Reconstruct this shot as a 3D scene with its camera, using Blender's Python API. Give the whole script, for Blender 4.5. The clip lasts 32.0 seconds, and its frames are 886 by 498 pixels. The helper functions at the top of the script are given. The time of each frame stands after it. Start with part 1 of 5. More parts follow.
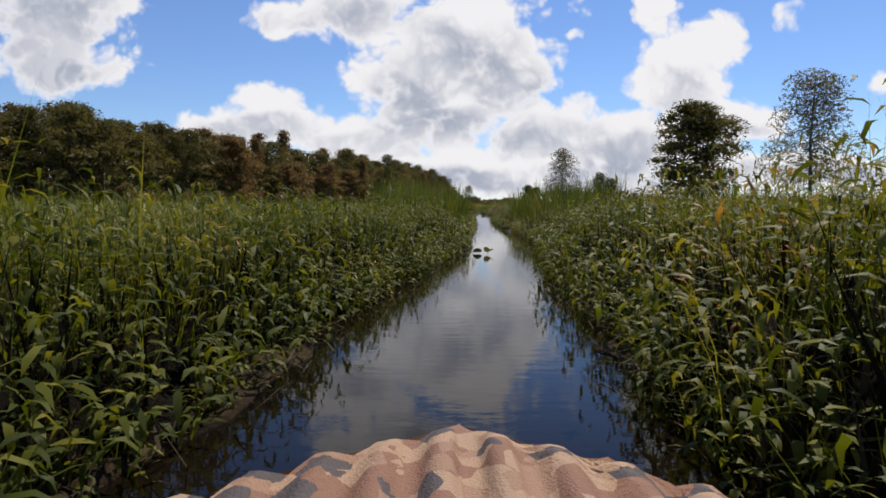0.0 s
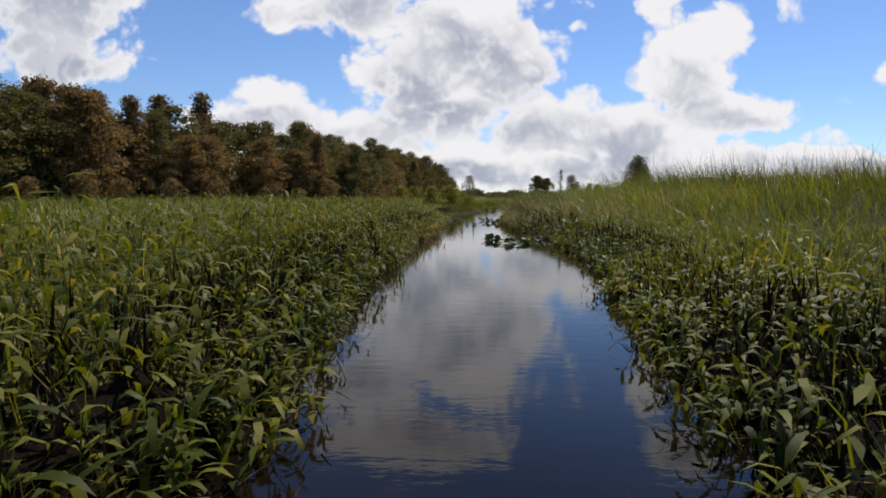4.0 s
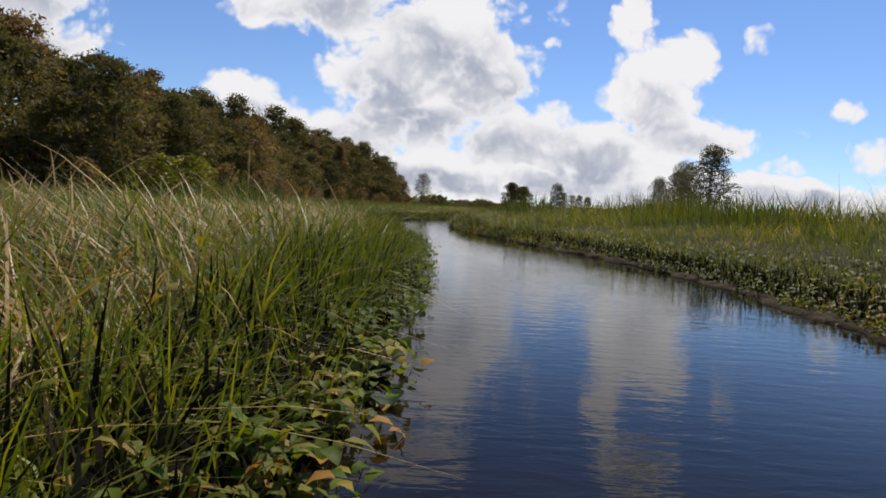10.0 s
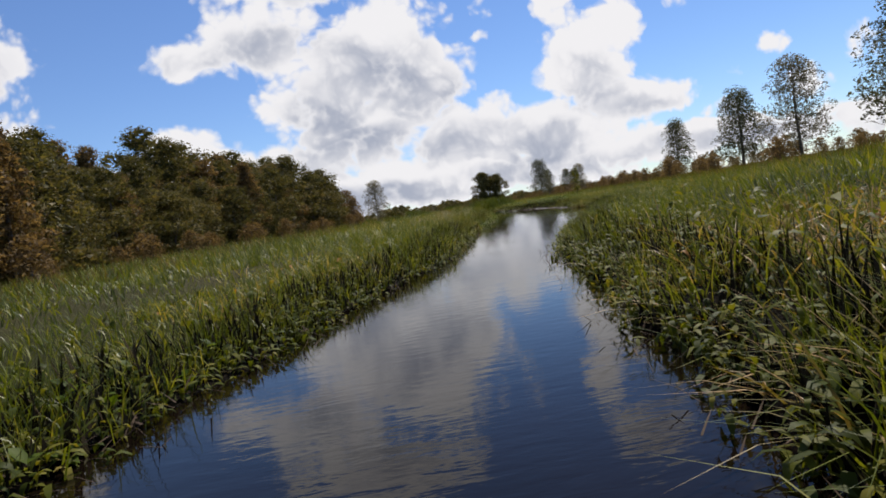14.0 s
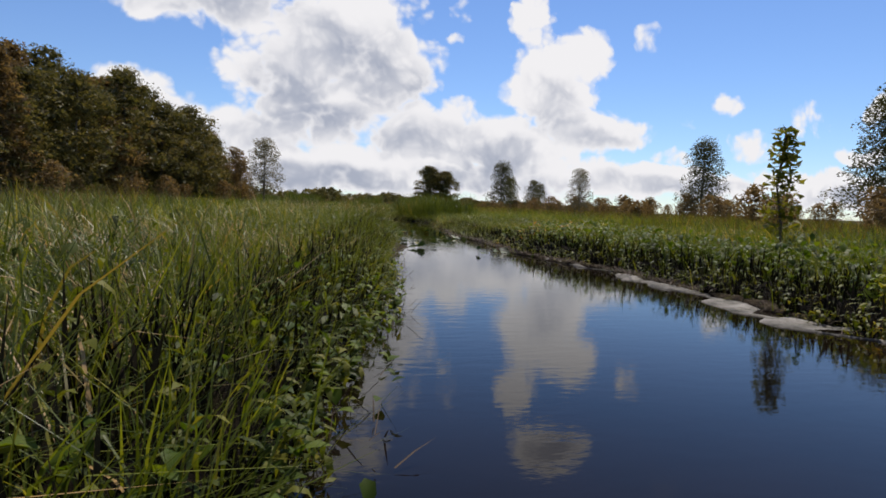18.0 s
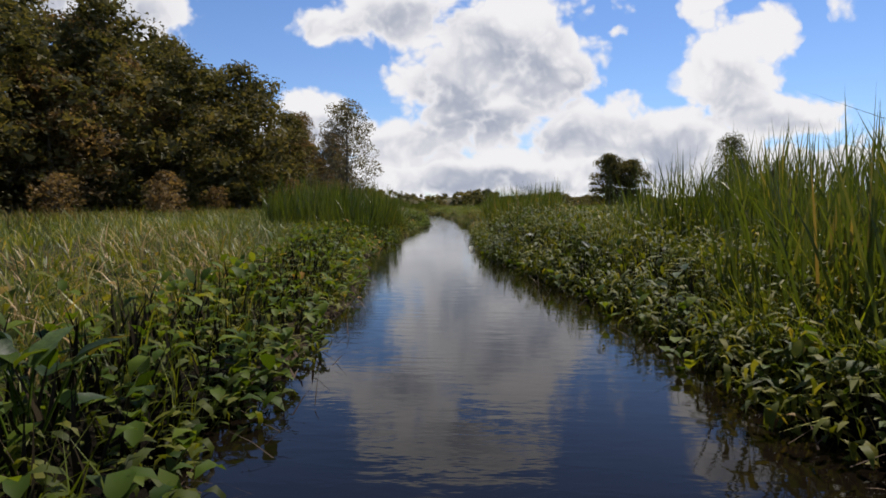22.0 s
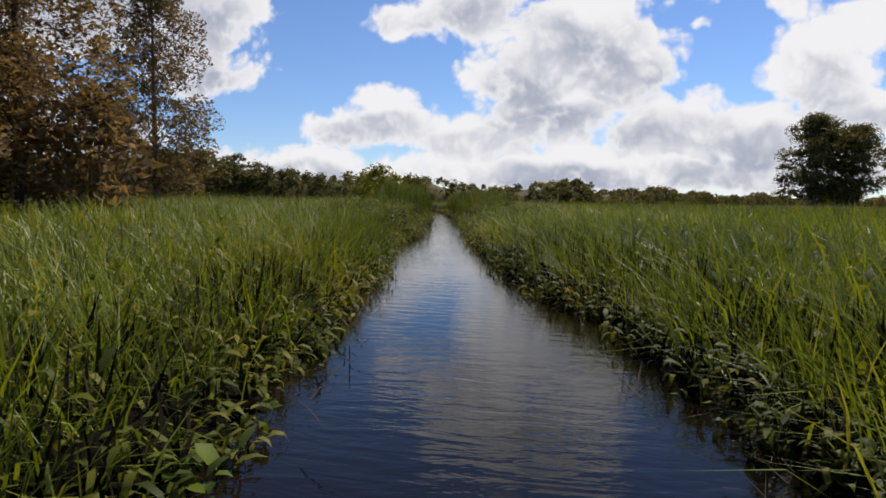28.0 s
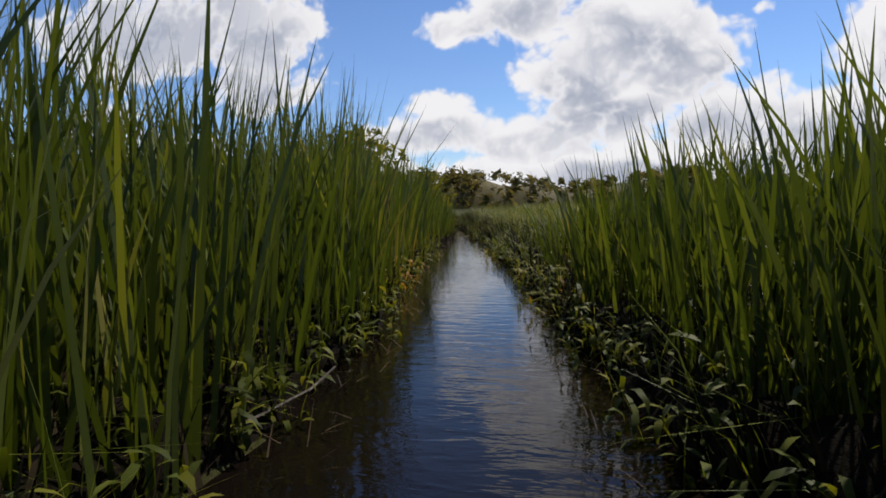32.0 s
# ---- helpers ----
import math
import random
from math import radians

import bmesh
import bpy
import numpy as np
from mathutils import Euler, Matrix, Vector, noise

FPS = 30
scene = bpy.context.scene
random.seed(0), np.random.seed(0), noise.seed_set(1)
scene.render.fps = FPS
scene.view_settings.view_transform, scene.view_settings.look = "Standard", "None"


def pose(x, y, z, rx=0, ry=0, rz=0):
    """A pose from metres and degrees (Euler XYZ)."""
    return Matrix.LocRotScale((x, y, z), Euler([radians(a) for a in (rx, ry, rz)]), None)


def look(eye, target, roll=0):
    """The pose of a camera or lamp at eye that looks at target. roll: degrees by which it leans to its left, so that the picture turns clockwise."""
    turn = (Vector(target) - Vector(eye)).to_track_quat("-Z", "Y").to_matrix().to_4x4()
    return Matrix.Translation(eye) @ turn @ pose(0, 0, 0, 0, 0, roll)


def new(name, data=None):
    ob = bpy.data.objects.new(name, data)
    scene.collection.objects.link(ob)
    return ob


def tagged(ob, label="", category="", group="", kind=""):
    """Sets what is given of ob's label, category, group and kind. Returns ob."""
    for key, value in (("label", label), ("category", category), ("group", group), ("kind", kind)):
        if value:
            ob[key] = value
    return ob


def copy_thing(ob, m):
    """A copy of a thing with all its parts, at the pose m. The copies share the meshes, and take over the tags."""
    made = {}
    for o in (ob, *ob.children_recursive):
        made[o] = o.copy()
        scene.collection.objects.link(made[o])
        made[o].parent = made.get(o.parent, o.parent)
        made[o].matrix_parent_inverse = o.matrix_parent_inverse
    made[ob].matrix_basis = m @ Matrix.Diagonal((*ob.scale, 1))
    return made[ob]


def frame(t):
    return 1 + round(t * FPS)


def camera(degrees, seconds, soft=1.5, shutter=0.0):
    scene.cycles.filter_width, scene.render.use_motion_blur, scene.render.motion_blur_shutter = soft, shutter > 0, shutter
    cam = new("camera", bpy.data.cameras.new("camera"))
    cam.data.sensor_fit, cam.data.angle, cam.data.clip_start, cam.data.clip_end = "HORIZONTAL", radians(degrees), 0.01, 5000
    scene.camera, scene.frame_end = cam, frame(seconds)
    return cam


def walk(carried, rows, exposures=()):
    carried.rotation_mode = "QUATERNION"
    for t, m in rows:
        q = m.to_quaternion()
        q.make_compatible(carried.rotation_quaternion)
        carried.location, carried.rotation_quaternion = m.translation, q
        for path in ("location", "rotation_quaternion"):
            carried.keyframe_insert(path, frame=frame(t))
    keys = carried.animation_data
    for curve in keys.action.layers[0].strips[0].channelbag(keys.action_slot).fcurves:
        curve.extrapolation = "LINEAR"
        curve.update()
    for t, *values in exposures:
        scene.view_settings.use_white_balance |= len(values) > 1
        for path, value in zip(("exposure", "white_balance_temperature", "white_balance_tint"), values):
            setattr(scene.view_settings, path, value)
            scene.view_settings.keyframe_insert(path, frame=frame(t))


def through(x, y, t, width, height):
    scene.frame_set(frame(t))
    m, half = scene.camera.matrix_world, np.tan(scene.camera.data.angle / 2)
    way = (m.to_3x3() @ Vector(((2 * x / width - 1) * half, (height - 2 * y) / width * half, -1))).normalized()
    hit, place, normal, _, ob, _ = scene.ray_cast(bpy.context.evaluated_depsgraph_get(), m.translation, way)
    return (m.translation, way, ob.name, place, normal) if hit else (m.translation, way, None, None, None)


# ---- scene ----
cam = camera(70.6, 32.0, soft=1.7)
PATH = [
    (0.0, (0.00, 0.00, 1.009), (-0.000, 9.974, 0.293), 0.45),
    (0.5, (0.49, 4.93, 1.006), (0.602, 14.907, 0.292), 0.70),
    (1.0, (0.94, 9.90, 0.999), (0.991, 19.876, 0.254), 0.81),
    (1.5, (1.37, 14.90, 0.994), (1.305, 24.867, 0.233), 1.47),
    (2.0, (1.72, 19.87, 0.996), (1.655, 29.841, 0.254), 2.03),
    (2.5, (1.97, 24.87, 0.997), (1.848, 34.839, 0.246), 1.92),
    (3.0, (2.16, 29.90, 0.997), (2.041, 39.866, 0.190), 1.17),
    (3.5, (2.31, 34.97, 0.997), (2.220, 44.939, 0.174), 0.51),
    (4.0, (2.45, 40.11, 0.995), (2.397, 50.076, 0.175), 0.21),
    (4.5, (2.61, 45.34, 0.991), (2.605, 55.314, 0.291), 0.41),
    (5.0, (2.81, 50.71, 0.975), (2.902, 60.682, 0.285), 0.64),
    (5.5, (3.02, 56.21, 0.969), (3.197, 66.187, 0.281), 0.60),
    (6.0, (3.29, 61.73, 0.974), (3.530, 71.704, 0.288), 0.33),
    (6.5, (3.79, 67.21, 0.975), (4.108, 77.184, 0.292), -0.59),
    (7.0, (4.52, 72.69, 0.996), (5.064, 82.655, 0.330), -1.70),
    (7.5, (5.18, 78.10, 1.010), (6.004, 88.048, 0.365), -2.51),
    (8.0, (5.80, 83.41, 1.020), (6.821, 93.343, 0.392), -2.88),
    (8.5, (6.47, 88.61, 1.019), (7.590, 98.525, 0.399), -1.76),
    (9.0, (7.20, 93.69, 1.015), (8.290, 103.614, 0.376), 0.49),
    (9.5, (7.88, 98.70, 1.016), (8.753, 108.643, 0.359), 2.23),
    (10.0, (8.53, 103.63, 1.006), (9.040, 113.593, 0.315), 3.70),
    (10.5, (8.91, 108.53, 0.993), (9.077, 118.501, 0.277), 4.19),
    (11.0, (9.04, 113.40, 0.988), (8.940, 123.369, 0.262), 4.02),
    (11.5, (9.22, 118.12, 0.997), (8.895, 128.084, 0.251), 4.17),
    (12.0, (9.29, 122.85, 0.993), (8.862, 132.815, 0.238), 4.09),
    (12.5, (9.30, 127.75, 0.988), (8.882, 137.713, 0.302), 2.11),
    (13.0, (9.51, 132.75, 0.971), (9.311, 142.727, 0.326), -1.51),
    (13.5, (10.03, 137.78, 0.949), (10.277, 147.759, 0.308), -5.63),
    (14.0, (10.75, 142.80, 0.953), (11.682, 152.739, 0.356), -8.89),
    (14.5, (11.84, 147.79, 0.944), (13.617, 157.611, 0.392), -10.32),
    (15.0, (12.74, 152.73, 0.973), (15.138, 162.416, 0.395), -8.80),
    (15.5, (13.57, 157.62, 0.991), (16.424, 167.183, 0.368), -6.19),
    (16.0, (14.40, 162.47, 1.007), (17.560, 171.933, 0.339), -3.92),
    (16.5, (15.29, 167.27, 1.025), (18.533, 176.706, 0.366), -2.65),
    (17.0, (16.29, 172.01, 1.038), (19.230, 181.546, 0.369), -0.15),
    (17.5, (17.27, 176.77, 1.037), (19.723, 186.439, 0.355), 1.24),
    (18.0, (18.22, 181.58, 1.027), (20.137, 191.368, 0.335), 2.12),
    (18.5, (19.22, 186.40, 1.022), (20.638, 196.271, 0.329), 2.79),
    (19.0, (20.09, 191.21, 1.012), (21.046, 201.142, 0.310), 3.07),
    (19.5, (20.77, 196.06, 1.002), (21.298, 206.018, 0.293), 3.06),
    (20.0, (21.21, 200.94, 0.986), (21.348, 210.916, 0.276), 2.73),
    (20.5, (21.52, 205.78, 0.977), (21.299, 215.748, 0.267), 2.45),
    (21.0, (21.67, 210.56, 0.986), (21.236, 220.530, 0.287), 2.02),
    (21.5, (21.53, 215.25, 1.002), (20.980, 225.212, 0.317), 1.22),
    (22.0, (21.33, 219.83, 0.998), (20.643, 229.779, 0.309), -0.29),
    (22.5, (21.16, 224.31, 0.992), (20.357, 234.253, 0.309), -1.34),
    (23.0, (20.96, 228.76, 0.991), (20.059, 238.694, 0.309), -1.97),
    (23.5, (20.65, 233.27, 0.997), (19.694, 243.202, 0.318), -2.59),
    (24.0, (20.28, 237.83, 0.979), (19.292, 247.753, 0.270), -2.70),
    (24.5, (20.08, 242.40, 0.977), (19.029, 252.323, 0.263), -2.87),
    (25.0, (19.71, 247.13, 0.988), (18.634, 257.048, 0.289), -2.22),
    (25.5, (19.24, 251.95, 0.994), (18.144, 261.865, 0.297), -1.82),
    (26.0, (18.74, 256.82, 0.998), (17.601, 266.734, 0.299), -1.78),
    (26.5, (18.27, 261.72, 1.002), (17.050, 271.624, 0.269), -1.81),
    (27.0, (17.87, 266.63, 1.004), (16.553, 276.513, 0.262), -1.06),
    (27.5, (17.51, 271.51, 0.999), (15.996, 281.363, 0.242), 0.03),
    (28.0, (16.97, 276.37, 0.994), (15.208, 286.187, 0.221), 0.76),
    (28.5, (16.33, 281.28, 0.991), (14.316, 291.046, 0.230), 0.86),
    (29.0, (15.56, 286.17, 0.983), (13.370, 295.896, 0.231), 0.54),
    (29.5, (14.65, 290.97, 0.974), (12.357, 300.672, 0.213), -0.24),
    (30.0, (13.69, 295.80, 0.969), (11.327, 305.484, 0.200), -1.05),
    (30.5, (12.75, 300.65, 0.970), (10.316, 310.319, 0.215), -1.91),
    (31.0, (11.79, 305.58, 0.996), (9.324, 315.241, 0.264), -2.09),
    (31.5, (10.77, 310.47, 0.998), (8.194, 320.113, 0.292), -1.97),
    (32.0, (9.70, 315.36, 0.998), (7.004, 324.959, 0.307), -1.86),
]
walk(cam, [(t, look(eye, target, roll)) for t, eye, target, roll in PATH], exposures=((0.0, 0.0, 6640, 14), (32.0, 0.0, 6640, 14)))

# ---- sky and sun ----
SUN_AZIMUTH, SUN_HEIGHT = 30.0, 54.0          # degrees clockwise from +y, degrees above the horizon
world = bpy.data.worlds.new("world")
scene.world = world
world.use_nodes = True
wn, wl = world.node_tree.nodes, world.node_tree.links
wn.clear()


def wnode(kind, **values):
    n = wn.new(kind)
    for key, value in values.items():
        if key == "op":
            n.operation = value
        elif key == "clamp":
            n.use_clamp = value
    return n


def wmath(op, a, b=None, c=None, clamp=False):
    n = wnode("ShaderNodeMath", op=op, clamp=clamp)
    for i, v in enumerate((a, b, c)):
        if v is None:
            continue
        if isinstance(v, (int, float)):
            n.inputs[i].default_value = v
        else:
            wl.new(v, n.inputs[i])
    return n.outputs[0]


def wsmooth(v, lo, hi):
    n = wn.new("ShaderNodeMapRange")
    n.interpolation_type = "SMOOTHSTEP"
    wl.new(v, n.inputs[0])
    n.inputs[1].default_value, n.inputs[2].default_value = lo, hi
    return n.outputs[0]


coords = wn.new("ShaderNodeTexCoord")
split = wn.new("ShaderNodeSeparateXYZ")
wl.new(coords.outputs["Generated"], split.inputs[0])
dx, dy, dz = split.outputs
ahead = wmath("MAXIMUM", dy, 0.15)
sky_u, sky_v = wmath("DIVIDE", dx, ahead), wmath("DIVIDE", dz, ahead)
flat = wn.new("ShaderNodeCombineXYZ")
wl.new(sky_u, flat.inputs[0])
wl.new(sky_v, flat.inputs[1])


def wnoise(vector, scale, detail, rough, offset=0.0):
    shift = wn.new("ShaderNodeVectorMath")
    wl.new(vector, shift.inputs[0])
    shift.inputs[1].default_value = (offset, offset * 0.7, offset * 0.3)
    n = wn.new("ShaderNodeTexNoise")
    wl.new(shift.outputs[0], n.inputs["Vector"])
    n.inputs["Scale"].default_value, n.inputs["Detail"].default_value, n.inputs["Roughness"].default_value = scale, detail, rough
    return n.outputs[0]


# cumulus banks: centre across, centre up, half width, half height (tangents, looking along +y)
CLOUDS = (
    (-0.82, 0.34, 0.30, 0.10), (-0.60, 0.32, 0.14, 0.09), (-0.61, 0.22, 0.13, 0.05),
    (-0.30, 0.125, 0.13, 0.042), (-0.27, 0.15, 0.07, 0.038),
    (-0.22, 0.295, 0.11, 0.035), (-0.13, 0.31, 0.12, 0.06), (0.02, 0.26, 0.15, 0.10), (0.10, 0.22, 0.09, 0.09),
    (-0.06, 0.20, 0.10, 0.07), (0.00, 0.14, 0.16, 0.06), (0.16, 0.12, 0.13, 0.06), (-0.12, 0.10, 0.14, 0.04),
    (0.28, 0.10, 0.14, 0.055), (0.37, 0.19, 0.085, 0.085), (0.335, 0.30, 0.045, 0.06), (0.44, 0.13, 0.11, 0.042),
    (0.42, 0.255, 0.05, 0.05), (0.10, 0.05, 0.60, 0.045), (0.60, 0.055, 0.25, 0.03), (-0.45, 0.045, 0.30, 0.05),
    (0.115, 0.325, 0.03, 0.02), (0.215, 0.31, 0.014, 0.02), (0.20, 0.275, 0.010, 0.007), (0.54, 0.30, 0.016, 0.02),
    (0.63, 0.16, 0.018, 0.015), (0.70, 0.20, 0.025, 0.016), (0.74, 0.13, 0.04, 0.02), (0.86, 0.18, 0.035, 0.02), (0.60, 0.10, 0.03, 0.012), (1.05, 0.21, 0.07, 0.03), (1.22, 0.20, 0.09, 0.035), (0.98, 0.12, 0.06, 0.018), (1.15, 0.13, 0.10, 0.03), (1.10, 0.05, 0.55, 0.042),
    (-0.05, 0.40, 0.17, 0.05), (0.40, 0.42, 0.09, 0.05), (-0.95, 0.16, 0.10, 0.06), (-0.80, 0.10, 0.16, 0.04),
)
warp = wn.new("ShaderNodeTexNoise")
wl.new(flat.outputs[0], warp.inputs["Vector"])
warp.inputs["Scale"].default_value, warp.inputs["Detail"].default_value = 9.0, 6.0
warp_off = wn.new("ShaderNodeVectorMath")
warp_off.operation = "MULTIPLY_ADD"
wl.new(warp.outputs["Color"], warp_off.inputs[0])
warp_off.inputs[1].default_value = (0.085, 0.07, 0.0)
base_off = wn.new("ShaderNodeVectorMath")
wl.new(flat.outputs[0], base_off.inputs[0])
base_off.inputs[1].default_value = (-0.0425, -0.035, 0.0)
wl.new(base_off.outputs[0], warp_off.inputs[2])
puff = wn.new("ShaderNodeSeparateXYZ")
wl.new(warp_off.outputs[0], puff.inputs[0])
body = None
lift = None
for u0, v0, a, b in CLOUDS:
    du = wmath("MULTIPLY", wmath("SUBTRACT", puff.outputs[0], u0), 1 / a)
    dv = wmath("MULTIPLY", wmath("SUBTRACT", puff.outputs[1], v0), 1 / b)
    reach = wmath("SUBTRACT", 1.0 if a > 0.042 else 0.25, wmath("MULTIPLY_ADD", du, du, wmath("MULTIPLY", dv, dv)) if a > 0.042 else wmath("MULTIPLY", wmath("MULTIPLY_ADD", du, du, wmath("MULTIPLY", dv, dv)), 0.22))
    body = reach if body is None else wmath("MAXIMUM", body, reach)
    glow = wmath("MULTIPLY", wsmooth(reach, 0.0, 0.9), wmath("MULTIPLY_ADD", dv, -0.55, 0.25))
    if a > 0.075:
        lift = glow if lift is None else wmath("MAXIMUM", lift, glow)


def wcells(vector, scale):
    n = wn.new("ShaderNodeTexVoronoi")
    n.feature, n.voronoi_dimensions = "SMOOTH_F1", "2D"
    wl.new(vector, n.inputs["Vector"])
    n.inputs["Scale"].default_value = scale
    n.inputs["Smoothness"].default_value = 0.35
    return n.outputs["Distance"]


# rounded heads at three sizes, so that the outline billows
heads = wmath("SUBTRACT", 0.42, wcells(warp_off.outputs[0], 13.0))
small = wmath("SUBTRACT", 0.42, wcells(warp_off.outputs[0], 34.0))
fine_heads = wmath("SUBTRACT", 0.42, wcells(warp_off.outputs[0], 80.0))
fray = wnoise(flat.outputs[0], 30.0, 9.0, 0.65)
billow = wmath("MULTIPLY_ADD", heads, 0.9, wmath("MULTIPLY_ADD", small, 0.55, wmath("MULTIPLY", fine_heads, 0.28)))
edge = wmath("ADD", body, wmath("MULTIPLY_ADD", wmath("SUBTRACT", fray, 0.5), 0.5, billow))
front = wsmooth(edge, -0.12, 0.48)
# the rest of the sky, behind and overhead
around = wnoise(coords.outputs["Generated"], 3.2, 8.0, 0.55, 3.7)
rest = wsmooth(around, 0.54, 0.66)
facing = wsmooth(dy, 0.42, 0.58)
high = wsmooth(sky_v, 0.46, 0.56)
inside = wmath("MULTIPLY", facing, wmath("SUBTRACT", 1.0, high))
mix_mask = wmath("ADD", wmath("MULTIPLY", front, inside), wmath("MULTIPLY", rest, wmath("SUBTRACT", 1.0, inside)), clamp=True)
# cloud tone: white heads, grey bellies low in each bank
tone_noise = wnoise(flat.outputs[0], 5.0, 4.0, 0.5, 1.3)
# side of each billow turned from the sun
lump = wnoise(warp_off.outputs[0], 10.0, 4.0, 0.45, 2.0)
sunward = wn.new("ShaderNodeVectorMath")
wl.new(warp_off.outputs[0], sunward.inputs[0])
sunward.inputs[1].default_value = (0.008, 0.028, 0.0)
shade_side = wmath("SUBTRACT", wnoise(sunward.outputs[0], 10.0, 4.0, 0.45, 2.0), lump)
belly = wmath("MULTIPLY_ADD", wmath("MULTIPLY_ADD", shade_side, 1.0, wmath("SUBTRACT", tone_noise, 0.5)), 1.9, wmath("MULTIPLY_ADD", lift, 1.2, wmath("MULTIPLY", billow, -0.8)))
belly = wmath("MULTIPLY", wsmooth(belly, -0.35, 0.8), wmath("MULTIPLY", wsmooth(edge, 0.2, 1.0), wsmooth(lift, 0.0, 0.2)))
belly = wmath("MAXIMUM", belly, wmath("MULTIPLY", wmath("MULTIPLY", wsmooth(sky_u, -0.44, -0.70), 0.75), wsmooth(edge, 0.1, 0.9)))
tone = wn.new("ShaderNodeMix")
tone.data_type = "RGBA"
wl.new(belly, tone.inputs[0])
tone.inputs[6].default_value = (0.93, 0.955, 0.975, 1)
tone.inputs[7].default_value = (0.42, 0.475, 0.58, 1)
sky = wn.new("ShaderNodeTexSky")
sky.sky_type = "NISHITA"
sky.sun_disc = False
sky.sun_elevation, sky.sun_rotation = radians(SUN_HEIGHT), radians(SUN_AZIMUTH)
sky.altitude, sky.air_density, sky.dust_density, sky.ozone_density = 10, 1.0, 0.0, 3.0
blue = wn.new("ShaderNodeBackground")
deep = wn.new("ShaderNodeMix")
deep.data_type, deep.blend_type = "RGBA", "MULTIPLY"
deep.inputs[0].default_value = 1.0
wl.new(sky.outputs[0], deep.inputs[6])
deep.inputs[7].default_value = (0.80, 0.96, 1.20, 1)
wl.new(deep.outputs[2], blue.inputs[0])
blue.inputs[1].default_value = 0.10
white = wn.new("ShaderNodeBackground")
wl.new(tone.outputs[2], white.inputs[0])
white.inputs[1].default_value = 0.92
both = wn.new("ShaderNodeMixShader")
wl.new(mix_mask, both.inputs[0])
wl.new(blue.outputs[0], both.inputs[1])
wl.new(white.outputs[0], both.inputs[2])
wl.new(both.outputs[0], wn.new("ShaderNodeOutputWorld").inputs[0])

sun_data = bpy.data.lights.new("sun", "SUN")
sun_data.energy, sun_data.angle, sun_data.color = 5.0, radians(0.6), (1.0, 0.95, 0.86)
sun = new("sun", sun_data)
sun_way = Vector((math.sin(radians(SUN_AZIMUTH)) * math.cos(radians(SUN_HEIGHT)),
                  math.cos(radians(SUN_AZIMUTH)) * math.cos(radians(SUN_HEIGHT)), math.sin(radians(SUN_HEIGHT))))
sun.matrix_basis = look(sun_way * 400, (0, 0, 0))


# ---- materials ----
def material(name):
    m = bpy.data.materials.new(name)
    m.use_nodes = True
    m.node_tree.nodes.clear()
    return m, m.node_tree.nodes, m.node_tree.links


def ramp(nodes, links, value, stops):
    r = nodes.new("ShaderNodeValToRGB")
    links.new(value, r.inputs[0])
    while len(r.color_ramp.elements) < len(stops):
        r.color_ramp.elements.new(0.5)
    for e, (at, colour) in zip(r.color_ramp.elements, stops):
        e.position, e.color = at, (*colour, 1)
    return r.outputs[0]


def noise_of(nodes, links, scale, detail=4.0, rough=0.55, stretch=None, dist=0.0):
    tc = nodes.new("ShaderNodeTexCoord")
    n = nodes.new("ShaderNodeTexNoise")
    n.inputs["Scale"].default_value, n.inputs["Detail"].default_value, n.inputs["Roughness"].default_value = scale, detail, rough
    n.inputs["Distortion"].default_value = dist
    if stretch:
        mp = nodes.new("ShaderNodeMapping")
        mp.inputs["Scale"].default_value = stretch
        links.new(tc.outputs["Object"], mp.inputs[0])
        links.new(mp.outputs[0], n.inputs["Vector"])
    else:
        links.new(tc.outputs["Object"], n.inputs["Vector"])
    return n.outputs[0]


def leaf_material(name, stops, through=0.35, rough=0.45, patch=0.25, spec=0.35, glow=(1.55, 1.48, 0.45)):
    """Foliage: each leaf takes its own tone, with wider patches over the bank; light comes through it."""
    m, nodes, links = material(name)
    geo = nodes.new("ShaderNodeNewGeometry")
    wide = noise_of(nodes, links, patch, 3.0)
    add = nodes.new("ShaderNodeMath")
    add.operation = "MULTIPLY_ADD"
    links.new(wide, add.inputs[0])
    add.inputs[1].default_value = 1.3
    half = nodes.new("ShaderNodeMath")
    half.operation = "MULTIPLY_ADD"
    links.new(geo.outputs["Random Per Island"], half.inputs[0])
    half.inputs[1].default_value, half.inputs[2].default_value = 0.75, -0.52
    links.new(half.outputs[0], add.inputs[2])
    colour = ramp(nodes, links, add.outputs[0], stops)
    p = nodes.new("ShaderNodeBsdfPrincipled")
    links.new(colour, p.inputs["Base Color"])
    p.inputs["Roughness"].default_value = rough
    p.inputs["Specular IOR Level"].default_value = spec
    tr = nodes.new("ShaderNodeBsdfTranslucent")
    warm = nodes.new("ShaderNodeMix")
    warm.data_type, warm.blend_type = "RGBA", "MULTIPLY"
    warm.inputs[0].default_value = 1.0
    links.new(colour, warm.inputs[6])
    warm.inputs[7].default_value = (*glow, 1)
    links.new(warm.outputs[2], tr.inputs[0])
    mx = nodes.new("ShaderNodeMixShader")
    mx.inputs[0].default_value = through
    links.new(p.outputs[0], mx.inputs[1])
    links.new(tr.outputs[0], mx.inputs[2])
    links.new(mx.outputs[0], nodes.new("ShaderNodeOutputMaterial").inputs[0])
    return m


